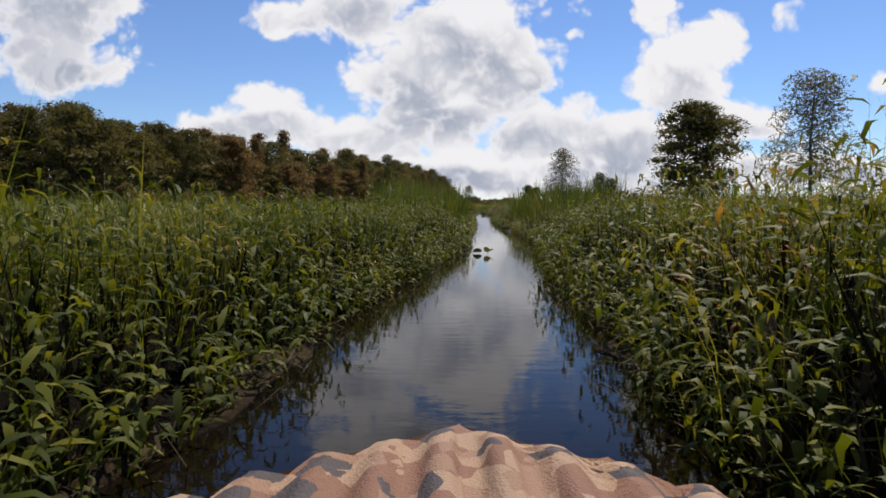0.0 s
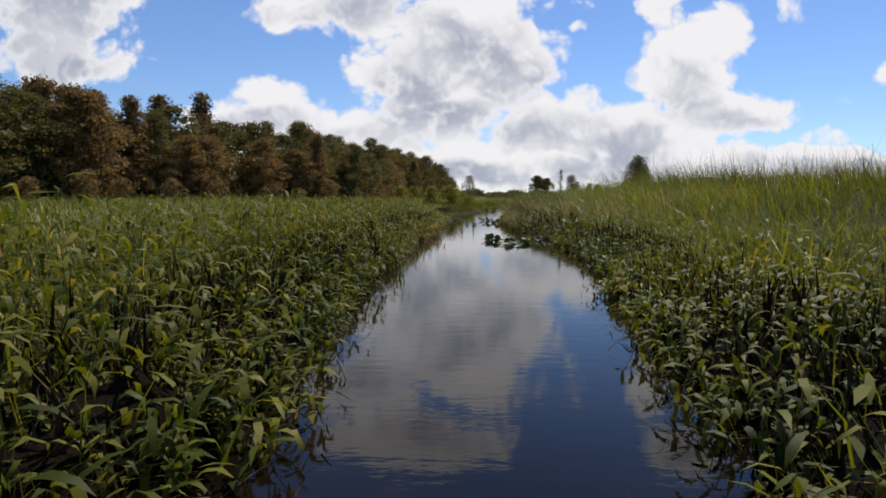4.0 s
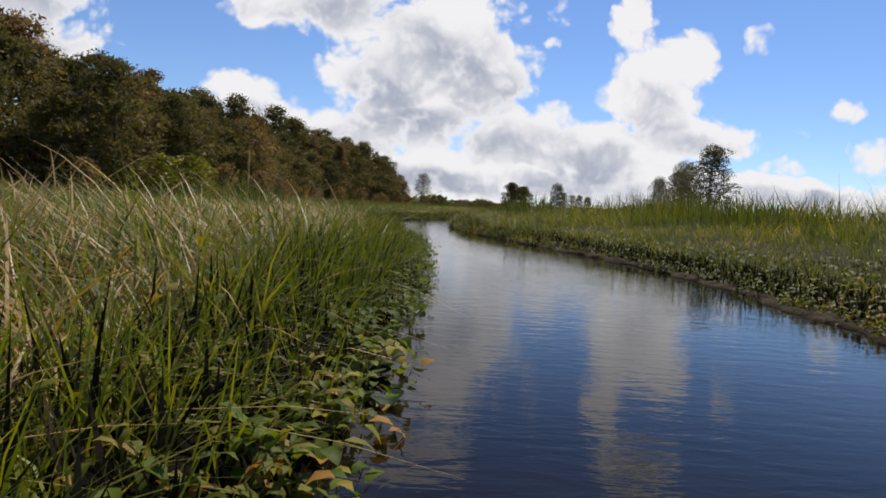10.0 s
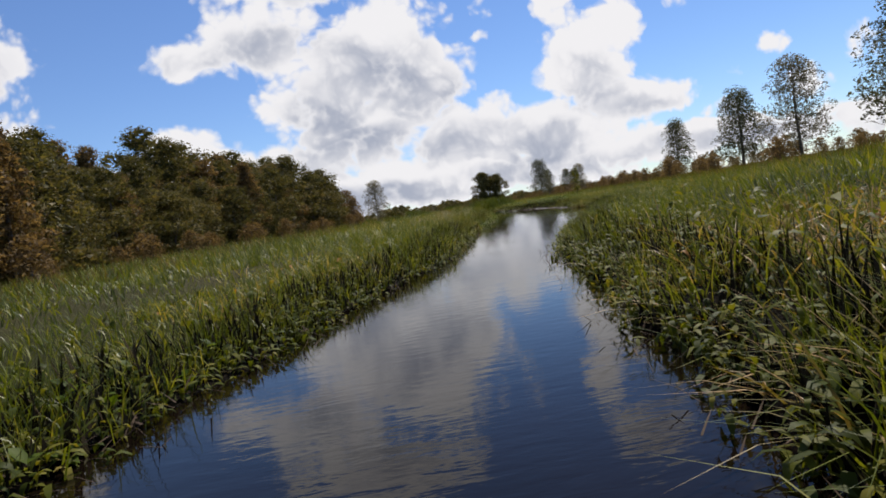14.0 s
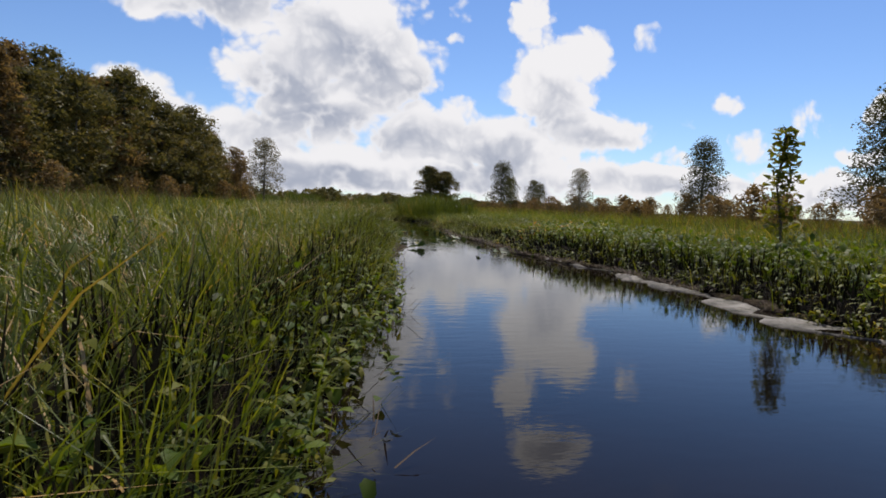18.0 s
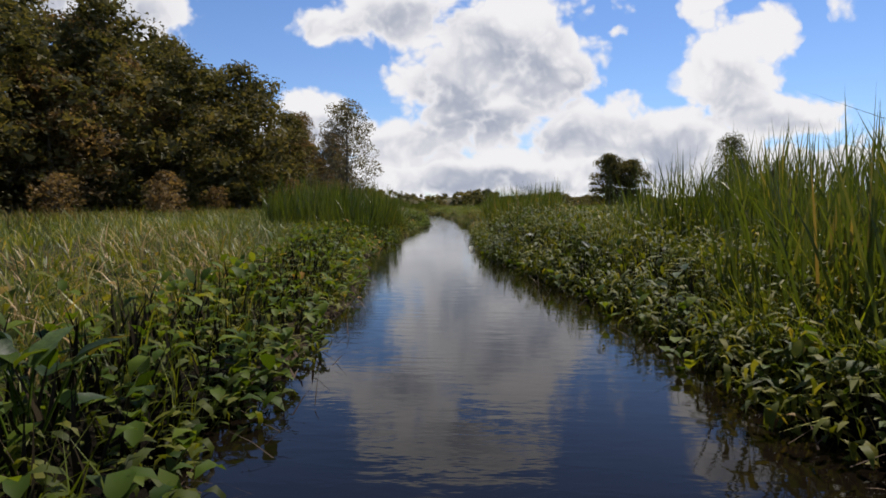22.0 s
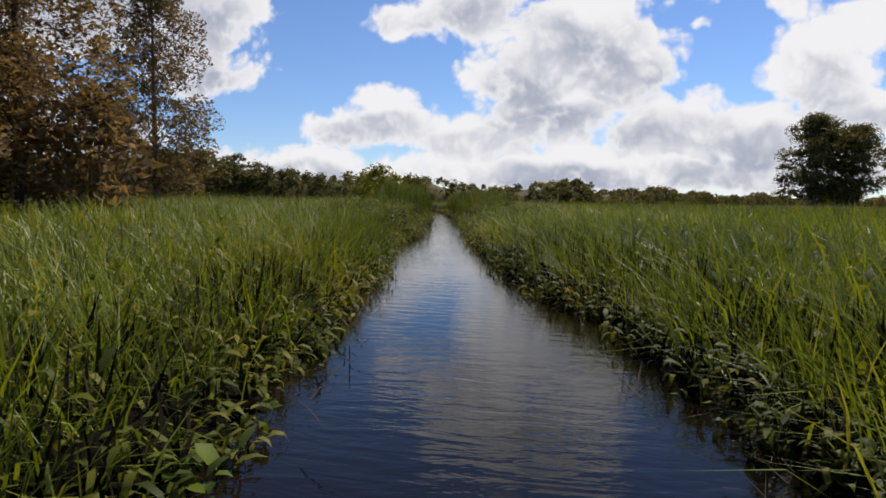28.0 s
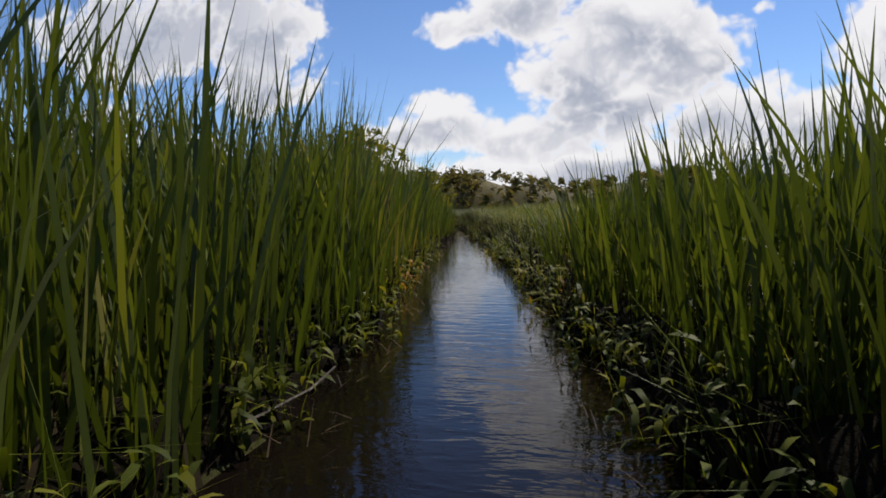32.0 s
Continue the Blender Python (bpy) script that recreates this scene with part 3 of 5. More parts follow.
def leaves(base, length, width, turn, pitch, fold=0.25, curl=0.5, round_tip=False, kite=False):
    """Leaves that arch over to the tip: round_tip gives a broad one folded along the midrib, kite a plain small one."""
    n = len(base)
    prof = ((0.0, 0.0), (0.22, 0.85), (0.62, 1.0), (1.0, 0.0)) if round_tip else ((0.0, 0.0), (0.38, 1.0), (1.0, 0.0)) if kite else ((0.0, 0.0), (0.3, 1.0), (0.66, 0.8), (1.0, 0.0))
    ax, ay = np.cos(turn), np.sin(turn)
    sx, sy = -ay, ax
    rows, out, up, last = [], 0.0, 0.0, 0.0
    for q, w in prof:
        bend = pitch - curl * (q + last) * (0.8 if round_tip else 1.1)
        out, up, last = out + length * (q - last) * np.cos(bend), up + length * (q - last) * np.sin(bend), q
        c = np.stack([base[:, 0] + ax * out, base[:, 1] + ay * out, base[:, 2] + up], 1)
        half = width * 0.5 * w
        if w == 0:
            rows.append(c)
        else:
            side = np.stack([sx * half, sy * half, fold * half], 1)
            rows += [c + side, c, c + side * (-1, -1, 1)] if round_tip else [c + side, c + side * (-1, -1, -0.4)]
    v = np.stack(rows, 1)
    if round_tip:
        tri = [(0, 2, 1), (0, 3, 2), (1, 2, 5), (1, 5, 4), (2, 3, 6), (2, 6, 5), (4, 5, 7), (5, 6, 7)]
    else:
        tri = [(0, 2, 1), (1, 2, 3)] if kite else [(0, 2, 1), (1, 2, 4), (1, 4, 3), (3, 4, 5)]
    f = np.asarray(tri)[None] + (np.arange(n) * v.shape[1])[:, None, None]
    return v.reshape(-1, 3), f.reshape(-1, 3)


def join(pieces):
    v, f, at = [], [], 0
    for a, b in pieces:
        v.append(a)
        f.append(b + at)
        at += len(a)
    return np.concatenate(v), np.concatenate(f)


def scatter(side, s0, s1, d0, d1, count):
    """Random spots on a bank: side -1 left, +1 right, between d0 and d1 metres from the water's edge."""
    s = rng.uniform(s0, s1, count)
    d = rng.uniform(d0, d1, count)
    e = np.interp(s, FINE, EDGE_R if side > 0 else EDGE_L)
    x, y = place(s, e + side * d)
    real, _, _ = inland(x, y)
    keep = real > d0 - 0.25
    x, y, d, s = x[keep], y[keep], d[keep], s[keep]
    return np.stack([x, y, ground_height(x, y)], 1), d, s


# height of the standing growth along each bank: (second of the run, metres)
TALL_L = ((0, 1.08), (1.6, 1.15), (2.1, 1.1), (4.5, 0.98), (6.0, 0.93), (6.5, 0.58), (7.6, 0.62), (8.6, 0.82), (9.3, 0.92), (10.4, 1.0), (11.6, 0.92),
          (12.2, 0.66), (13, 0.55), (14.5, 0.58), (16, 0.85), (17, 0.86), (18.6, 0.98), (19.6, 1.0), (20.2, 1.12), (20.8, 1.08), (21.5, 0.82), (22.5, 0.74), (23.6, 0.80), (25, 0.80), (27, 0.85), (28, 0.80), (29.6, 0.92), (31, 1.1), (33, 1.15), (36, 1.1))
TALL_R = ((0, 1.48), (0.7, 1.36), (1.3, 1.18), (1.6, 1.12), (2.1, 1.12), (4.6, 0.78), (5.4, 0.92), (6.2, 1.12), (6.8, 1.3), (8.0, 1.38), (8.6, 1.42), (9.0, 0.85), (9.4, 0.72), (10.5, 0.55),
          (11.6, 0.55), (12.4, 0.72), (13.2, 0.95), (14.4, 0.9), (15.5, 0.62), (17, 0.66), (18.4, 0.70), (19.3, 0.88), (20.2, 0.60), (21, 0.68), (22.3, 0.78), (23.2, 0.92), (24, 1.0), (25, 0.82), (26.5, 0.85), (27.2, 0.66), (28, 0.80), (29.2, 0.90), (30.3, 0.92), (31, 1.0), (33, 1.0), (36, 1.0))


def tall(side, s, d=0.0):
    """Height of the growth; d metres from the water. On the right the marsh stands higher away from the channel."""
    table = TALL_R if side > 0 else TALL_L
    t = np.array([a for a, _ in table])
    h = np.interp(s, S(t), [v for _, v in table])
    d = np.asarray(d, float) + 0 * s
    far = np.clip((d - 2.5) / 14.0, 0, 1)
    if side > 0:
        far = np.clip((d - 2.2) / np.interp(s, (42, 54, 128, 150, 165), (14, 6.5, 6.5, 9, 14)), 0, 1)
        h = h + far * np.interp(s, S(np.array([0, 4, 5, 8, 12, 14, 17, 20, 24, 32])), (0.2, 0.3, 1.2, 1.65, 1.6, 1.05, 0.45, 0.3, 0.2, 0.15))
    else:
        h = h + far * np.interp(s, S(np.array([0, 8, 12, 16, 20, 32])), (0.25, 0.2, 0.25, 0.25, 0.2, 0.2))
    wave = np.sin(s * 0.41 + d * 0.3) * np.sin(s * 0.17 + d * 0.23 + 1.0) + 0.6 * np.sin(s * 0.93 + d * 0.7)
    return h * (1 + (0.08 + 0.10 * np.clip(d / 6, 0, 1)) * wave)


def grass_patch(side, s0, s1, d0, d1, per_m2, wide, hi=1.0, segs=3, lean=0.25, droop=0.35, wind=0.35, tuft=9, spread=0.11, over=0.0):
    """Grass in tufts: blades splay out from each tuft's middle, some combed by the wind."""
    count = int((s1 - s0) * (d1 - d0) * per_m2 / tuft)
    if count < 1:
        count = 1
    mid, d, s = scatter(side, s0, s1, d0, d1, count)
    grow = rng.uniform(0.78, 1.15, len(mid))
    mid, d, s, grow = (np.repeat(a, tuft, axis=0) for a in (mid, d, s, grow))
    n = len(mid)
    clump = 1 + 0.22 * np.sin(mid[:, 0] * 4.1 + 1.3 * np.sin(mid[:, 1] * 1.7)) * np.sin(mid[:, 1] * 3.3 + mid[:, 0] * 1.1)
    off = rng.standard_normal((n, 2)) * spread
    base = mid + np.c_[off, np.zeros(n)]
    fall = 0.55 + 0.48 * np.clip(d / 0.85, 0, 1)
    h = np.maximum(tall(side, s, d) * hi * fall - base[:, 2], 0.20) * grow * clump * rng.uniform(0.6, 1.12, n) * (1 + 0.14 * hummocks(base[:, 0] * 1.3, base[:, 1] * 1.3))
    turn = np.arctan2(off[:, 1], off[:, 0]) + 0.5 * rng.standard_normal(n)
    turn = np.where(rng.random(n) < wind, 2.6 + 0.7 * rng.standard_normal(n), turn)
    if over:
        water = np.arctan2(side * np.interp(s, FINE, TX), -side * np.interp(s, FINE, TY))      # towards the water
        hang = rng.random(n) < over
        turn = np.where(hang, water + 0.7 * rng.standard_normal(n), turn)
        droop, lean = np.where(hang, droop * 2.2, droop), np.where(hang, lean * 2.0, lean)
    return ribbons(base, h, wide * rng.uniform(0.6, 1.4, n), turn, lean * rng.uniform(0.2, 1.6, n), droop * rng.uniform(0.2, 1.8, n), segs, rng.uniform(-1, 1, n))


def stuff(name, pieces, mat, label, category):
    v, f = join(pieces)
    return tagged(new(name, mesh_from(name, v, f, mat)), label, category, kind="stuff")


WEEDS = ((1, 26.95, 27.6, -0.2, 1.8, 22), (-1, -0.8, 1.95, -0.25, 2.4, 56), (1, -0.8, 1.6, -0.25, 2.4, 56), (-1, 1.9, 3.6, -0.2, 1.0, 40), (1, 1.6, 3.3, -0.25, 1.1, 40), (-1, 31.0, 34.0, 0.0, 0.95, 10), (1, 31.0, 34.0, -0.15, 0.95, 20), (-1, 3.6, 6.6, -0.2, 2.6, 40), (1, 3.3, 4.4, -0.2, 2.2, 30),
         (1, 6.7, 8.9, -0.25, 2.8, 38), (-1, 18.8, 20.0, 0.0, 0.8, 12), (1, 22.3, 24.1, -0.15, 2.6, 60), (1, 24.7, 26.4, -0.2, 2.4, 30), (-1, 29.5, 31.0, -0.2, 2.6, 34),
         (1, 29.7, 31.0, -0.2, 2.2, 28), (1, 13.0, 14.8, 0.0, 0.7, 10), (-1, 24.6, 26.3, 0.0, 1.6, 12), (1, 9.0, 12.2, 0.3, 3.0, 6), (1, 4.4, 6.3, 0.0, 1.2, 26), (1, 27.3, 29.0, 0.0, 0.9, 12), (-1, 26.3, 29.4, 0.0, 0.9, 14))
PICKERELS = ((-1, 8.2, 12.0, -0.25, 0.3, 30), (-1, 16.4, 19.0, -0.2, 0.7, 22), (-1, 19.9, 22.2, -0.25, 0.6, 24), (-1, 22.0, 24.0, -0.1, 1.0, 24), (1, 8.8, 10.0, -0.1, 0.6, 7),
             (1, 18.6, 19.9, 0.5, 2.6, 24), (1, 22.3, 24.1, -0.2, 1.4, 8), (-1, 24.5, 27.3, -0.1, 1.2, 22), (1, 11.6, 13.2, -0.1, 0.4, 6), (-1, 6.5, 7.4, 0.8, 3.0, 16), (1, 4.4, 5.5, 0.0, 0.6, 16),
             (-1, 27.3, 28.2, -0.1, 0.5, 16), (-1, 12.2, 14.5, 0.1, 0.7, 9), (1, 29.7, 30.5, 0.2, 2.5, 14), (-1, 29.4, 30.6, 0.0, 0.8, 14))


def weedy(side, t):
    """Share of the waterside taken by broad-leaved growth."""
    return max([0.0] + [0.85 if d1 > 1.9 else 0.4 for sd, a, b, d0, d1, den in WEEDS + PICKERELS if sd == side and a <= t + 0.25 < b and d1 > 0.9])


END = LENGTH + 45
both_banks = (-1, 1)
BRIGHT = ((-1, 26.3, 30.2), (1, 26.3, 30.3), (-1, 8.6, 11.8), (1, 20.9, 22.6))     # stretches of fresh green sedge
is_bright = lambda side, t: any(sd == side and a <= t < b for sd, a, b in BRIGHT)
STRAW_AT = ((-1, 9.7, 12.0, 0.75, 3.4, 420), (-1, 16.6, 18.9, 0.75, 3.5, 60), (-1, 20.3, 22.2, 0.1, 3.4, 100), (-1, 22.2, 23.3, 0.9, 3.4, 45), (1, 5.4, 6.8, 0.3, 3.0, 130), (1, 12.6, 14.8, 0.1, 3.0, 85),
            (-1, 26.6, 27.5, 0.1, 2.2, 60), (1, 26.8, 27.6, 0.0, 2.6, 70), (1, 28.6, 29.8, 0.5, 1.8, 30), (1, 8.8, 12.0, 1.0, 9.0, 6), (-1, 4.5, 6.5, 0.8, 3.0, 8), (1, 15.5, 19, 3.0, 12.0, 5))
green, fresh, dead = [], [], []
for side in both_banks:
    for t in np.arange(-2.0, 36.0, 0.5):
        s0, s1 = (S(t) if t >= 0 else t * 10), (S(t + 0.5) if t + 0.5 > 0 else (t + 0.5) * 10)
        if t >= 32:
            s0, s1 = LENGTH + (t - 32) * 10, LENGTH + (t - 31.5) * 10
        bag = fresh if is_bright(side, t) else green
        thin = 1 - weedy(side, t)
        if t >= 31:
            thin = 0.4          # cattails take over
        dry = 0.45 if any(sd == side and a <= t + 0.25 < b and den > 80 for sd, a, b, d0, d1, den in STRAW_AT) else 1.0
        lush = 2.0 if bag is fresh else 1.0
        bag.append(grass_patch(side, s0, s1, 0.16 if bag is green else 0.26, 0.9, 340 * thin * min(1, dry * 1.9) * lush, 0.0092 if bag is green else 0.011, hi=1.0 if thin > 0.9 else 0.85, segs=2, lean=0.16, droop=0.42, wind=0.2, over=0.35))
        bag.append(grass_patch(side, s0, s1, 0.9, 2.4, 190 * (0.35 + 0.65 * thin) * dry * lush ** 0.6, 0.012, segs=2, spread=0.13, lean=0.2, droop=0.5))
        bag.append(grass_patch(side, s0, s1, 2.4, 6.0, 72, 0.0155, segs=2, spread=0.2, lean=0.25, droop=0.5))
        bag.append(grass_patch(side, s0, s1, 6.0, 14.0, 30, 0.028, segs=1, hi=0.95, spread=0.3))
        green.append(grass_patch(side, s0, s1, 14.0, 50.0, 5.0, 0.055, segs=1, hi=0.95, spread=0.5))
        # crowded near-black dead stems darken the bank's flank in place of shade
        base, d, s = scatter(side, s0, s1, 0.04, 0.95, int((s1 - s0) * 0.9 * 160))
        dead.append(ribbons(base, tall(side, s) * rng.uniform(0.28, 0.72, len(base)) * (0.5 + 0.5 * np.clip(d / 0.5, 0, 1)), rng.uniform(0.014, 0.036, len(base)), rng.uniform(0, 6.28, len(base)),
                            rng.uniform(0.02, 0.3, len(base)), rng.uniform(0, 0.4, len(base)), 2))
tan = [grass_patch(1, S(a), S(a + 1), 9.0, 45.0, 7.0, 0.034, 1.15, 1, 0.3, 0.3, spread=0.6) for a in range(3, 27)]
tan += [grass_patch(-1, S(a), S(a + 1), 8.0, 16.0, 6.0, 0.04, 1.12, 1, 0.2, 0.3, spread=0.5) for a in range(8, 26)]
stuff("brown_sedge", tan, TAN, "tall brown seeding sedge away from the water", "sedge")
stuff("marsh_grass", green, GRASS, "dense green and yellowing marsh grass on both banks", "grass")
stuff("sedge", fresh, SEDGE, "bright green upright sedge along the water", "sedge")


def shade_step(side):
    """Shade under the growth, built as an added dark, lumpy step just behind the water's edge."""
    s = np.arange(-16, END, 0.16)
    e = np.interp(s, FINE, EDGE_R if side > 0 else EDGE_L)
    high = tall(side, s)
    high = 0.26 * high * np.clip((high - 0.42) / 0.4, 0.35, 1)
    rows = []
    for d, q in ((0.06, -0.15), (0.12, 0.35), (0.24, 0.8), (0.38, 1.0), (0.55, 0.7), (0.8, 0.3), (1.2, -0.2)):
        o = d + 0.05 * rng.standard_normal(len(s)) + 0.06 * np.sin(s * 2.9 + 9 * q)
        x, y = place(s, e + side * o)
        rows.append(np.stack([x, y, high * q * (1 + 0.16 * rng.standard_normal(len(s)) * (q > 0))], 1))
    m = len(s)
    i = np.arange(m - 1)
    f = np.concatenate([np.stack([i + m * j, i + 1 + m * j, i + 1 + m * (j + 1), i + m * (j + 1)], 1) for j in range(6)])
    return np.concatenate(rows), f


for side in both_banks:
    stuff("shade_step", [shade_step(side)], BANK_SHADE, "added near-black step standing for the shade beneath the overhanging growth", "bank")
stuff("shade_thatch", dead, SHADE_THATCH, "dead stems under the living growth, near-black to stand for its shade", "litter")

# ---- dry, flopped grass ----
stuff("dry_grass", [grass_patch(sd, S(a), S(b), d0, d1, den, 0.013, 1.3 if den > 300 else 1.2 if sd < 0 else 1.0, 5 if den > 300 else 3, 0.6 if den > 300 else 0.45, 1.75 if den > 300 else 1.1, 0.75 if den > 300 else 0.55) for sd, a, b, d0, d1, den in STRAW_AT], STRAW,
      "wind-combed tan and pale green dry grass bending over", "grass")

# ---- cattail stands ----
CATTAILS = ((-1, 2.0, 3.4, 0.3, 3.4, 1.62, 60), (1, 2.05, 3.3, 0.4, 3.5, 1.62, 55), (1, 7.72, 7.95, 0.25, 0.95, 1.85, 60), (1, 13.3, 13.9, 2.8, 5.2, 1.4, 30),
            (1, 21.8, 22.6, 0.4, 3.2, 1.42, 105), (1, 22.6, 23.2, 1.6, 4.2, 1.4, 80), (-1, 23.8, 24.7, 0.4, 3.4, 1.42, 120), (1, 24.1, 24.75, 0.3, 2.8, 1.42, 125), (-1, 27.45, 27.95, 0.8, 2.4, 1.45, 34),
            (1, 26.70, 26.86, 0.45, 1.2, 1.75, 34), (1, 28.0, 28.4, 2.5, 6.0, 1.2, 16), (-1, 31.1, 34.5, 0.08, 2.6, 1.80, 115), (1, 31.1, 33.4, 0.25, 2.8, 1.40, 135), (-1, 12.0, 13.0, 4.0, 7.0, 1.0, 14),
            (1, 11.6, 12.9, 5.5, 8.0, 1.15, 14), (1, 23.4, 23.9, 3.0, 6.0, 1.25, 14), (-1, 25.0, 25.5, 1.5, 3.0, 1.35, 18))


for side, t0, t1, d0, d1, high, per in CATTAILS:
    s0, s1 = far_s(t0), far_s(t1)
    base, d, s = scatter(side, s0, s1, d0, d1, int((s1 - s0) * (d1 - d0) * per * 1.35))
    ends = np.minimum(1, 0.65 + 0.35 * np.minimum(s - s0, s1 - s) / (1.5 if t0 < 31 else 6.0))
    n = len(base)
    h = high * ends * rng.uniform(0.6, 1.15, n) * (1 + 0.12 * np.sin(base[:, 0] * 5.3 + 2 * np.sin(base[:, 1] * 2.1)))
    a = ribbons(base, h, rng.uniform(0.010, 0.026, n) * (1.4 if t0 > 31 else 1.25), rng.uniform(0, 2 * math.pi, n), rng.uniform(0.02, 0.24, n), rng.uniform(0, 0.25, n) ** 1.5 * 2.0, 4, rng.uniform(-1.5, 1.5, n))
    few = (rng.random(n) < 0.10) & (d > 0.6)
    b = ribbons(base[few], h[few] * 1.05, rng.uniform(0.014, 0.026, few.sum()), rng.uniform(0, 6.28, few.sum()), rng.uniform(0.05, 0.18, few.sum()), rng.uniform(0.3, 0.7, few.sum()), 5)
    v, f = join([a, b])
    tagged(new("cattail_stand", mesh_from("cattail_stand", v, f, REED)), "stand of tall green cattail blades rising from the bank", "cattails", "cattail stands", "stuff")


# ---- broad-leaved growth ----
def stalks(side, s0, s1, d0, d1, per, high, leaf, width, each, pitch, curl, round_tip):
    base, d, s = scatter(side, s0, s1, max(d0, -0.22 if round_tip else -0.1), d1, int((s1 - s0) * (d1 - d0) * per))
    n = len(base)
    h = np.maximum(tall(side, s) * high * (0.42 + 0.6 * np.clip(d / 0.8, 0, 1)) - base[:, 2], 0.14) * rng.uniform(0.55, 1.1, n)
    turn, lean = rng.uniform(0, 6.28, n), rng.uniform(0.0, 0.35, n)
    water = np.arctan2(side * np.interp(s, FINE, TX), -side * np.interp(s, FINE, TY))
    hang = (d < 0.35) & (rng.random(n) < 0.6)          # stalks at the edge lean out over the water
    turn, lean = np.where(hang, water + 0.6 * rng.standard_normal(n), turn), np.where(hang, lean + 0.35, lean)
    out = [ribbons(base, h, np.full(n, 0.007), turn, lean, np.full(n, 0.15), 2)]
    for k in range(each):
        q = (k + 1.0) / each * rng.uniform(0.75, 1.0, n)
        at = np.stack([base[:, 0] + np.cos(turn) * h * lean * q, base[:, 1] + np.sin(turn) * h * lean * q, base[:, 2] + h * q * (1 - 0.15 * lean)], 1)
        way = turn + k * 2.4 + rng.uniform(-0.5, 0.5, n)
        size = rng.uniform(0.65, 1.25, n)
        tip, bend = rng.uniform(pitch - 0.5, pitch + 0.5, n), curl * rng.uniform(0.3, 1.6, n)
        for few in (d < 1.0, d >= 1.0):
            if few.any():
                out.append(leaves(at[few], (leaf * size)[few], (width * size)[few], way[few], tip[few], rng.uniform(0.1, 0.5), bend[few], round_tip, bool(d[few][0] >= 1.0)))
    return join(out)


stuff("smartweed", [stalks(sd, far_s(a) if a > 0 else a * 10, far_s(b), d0, d1, den, 1.05 if d1 > 1.2 else 0.75, 0.17, 0.027, 8, 0.6, 1.0, False) for sd, a, b, d0, d1, den in WEEDS], WEED,
      "thick smartweed with glossy narrow leaves leaning over the water", "weed")
stuff("pickerelweed", [stalks(sd, S(a), S(b), d0, d1, den, 0.9 if d1 > 0.9 else 0.6, 0.125 if d1 > 0.9 else 0.10, 0.065 if d1 > 0.9 else 0.06, 5, 0.75, 0.7, True) for sd, a, b, d0, d1, den in PICKERELS], PICKEREL,
      "glossy green pickerelweed with broad upright leaves at the water's edge", "weed")

under = []
for side in both_banks:
    for t in np.arange(-1.0, 33.5, 1.0):
        a, b = (far_s(t) if t > 0 else t * 10), (far_s(t + 1) if t + 1 > 0 else (t + 1) * 10)
        lush = 0.45 if t >= 31 or 2 <= t < 3 else 1.0
        under.append(stalks(side, a, b, 0.02, 1.0, 28 * lush, 0.74, 0.13, 0.032, 5, 0.55, 0.9, False))
        under.append(stalks(side, a, b, -0.1, 0.4, 46 * lush, 0.62, 0.12, 0.03, 5, 0.45, 0.9, False))
        under.append(stalks(side, a, b, 1.0, 2.4, 9, 0.85, 0.13, 0.05, 5, 0.5, 0.8, False))
stuff("undergrowth", under, WEED, "low leafy undergrowth filling the bank between the grass", "weed")

# ---- litter and mud on the waterline ----
bits = []
for side in both_banks:
    base, d, s = scatter(side, -10, END, -0.35, 0.5, int(END * 26))
    n = len(base)
    base[:, 2] = np.maximum(base[:, 2], 0.004) + 0.01
    bits.append(ribbons(base, rng.uniform(0.08, 0.28, n), rng.uniform(0.004, 0.010, n), rng.uniform(0, 6.28, n), rng.uniform(0.8, 2.0, n), rng.uniform(0, 0.6, n), 2))
for side, t0, t1, d0, d1, per in ((-1, 0.05, 0.5, -0.2, 0.25, 70), (1, 0.25, 0.6, -0.2, 0.25, 70), (-1, 6.3, 8.1, -0.4, 0.3, 90), (1, 18.8, 20.6, -0.35, 0.4, 260), (1, 7.6, 9.0, -0.3, 0.2, 60), (-1, 22.4, 23.7, -0.15, 0.3, 90), (-1, 12.2, 14.8, -0.1, 0.2, 60)):
    base, d, s = scatter(side, S(t0), S(t1), d0, d1, int((S(t1) - S(t0)) * (d1 - d0) * per))
    n = len(base)
    base[:, 2] = np.maximum(base[:, 2], 0.03) + 0.03
    bits.append(ribbons(base, rng.uniform(0.06, 0.2, n), rng.uniform(0.006, 0.018, n), rng.uniform(0, 6.28, n), rng.uniform(1.0, 2.5, n), rng.uniform(0, 0.6, n), 2))
stuff("dead_stems", bits, BROWN_LITTER, "brown dead stems and litter along the waterline", "litter")


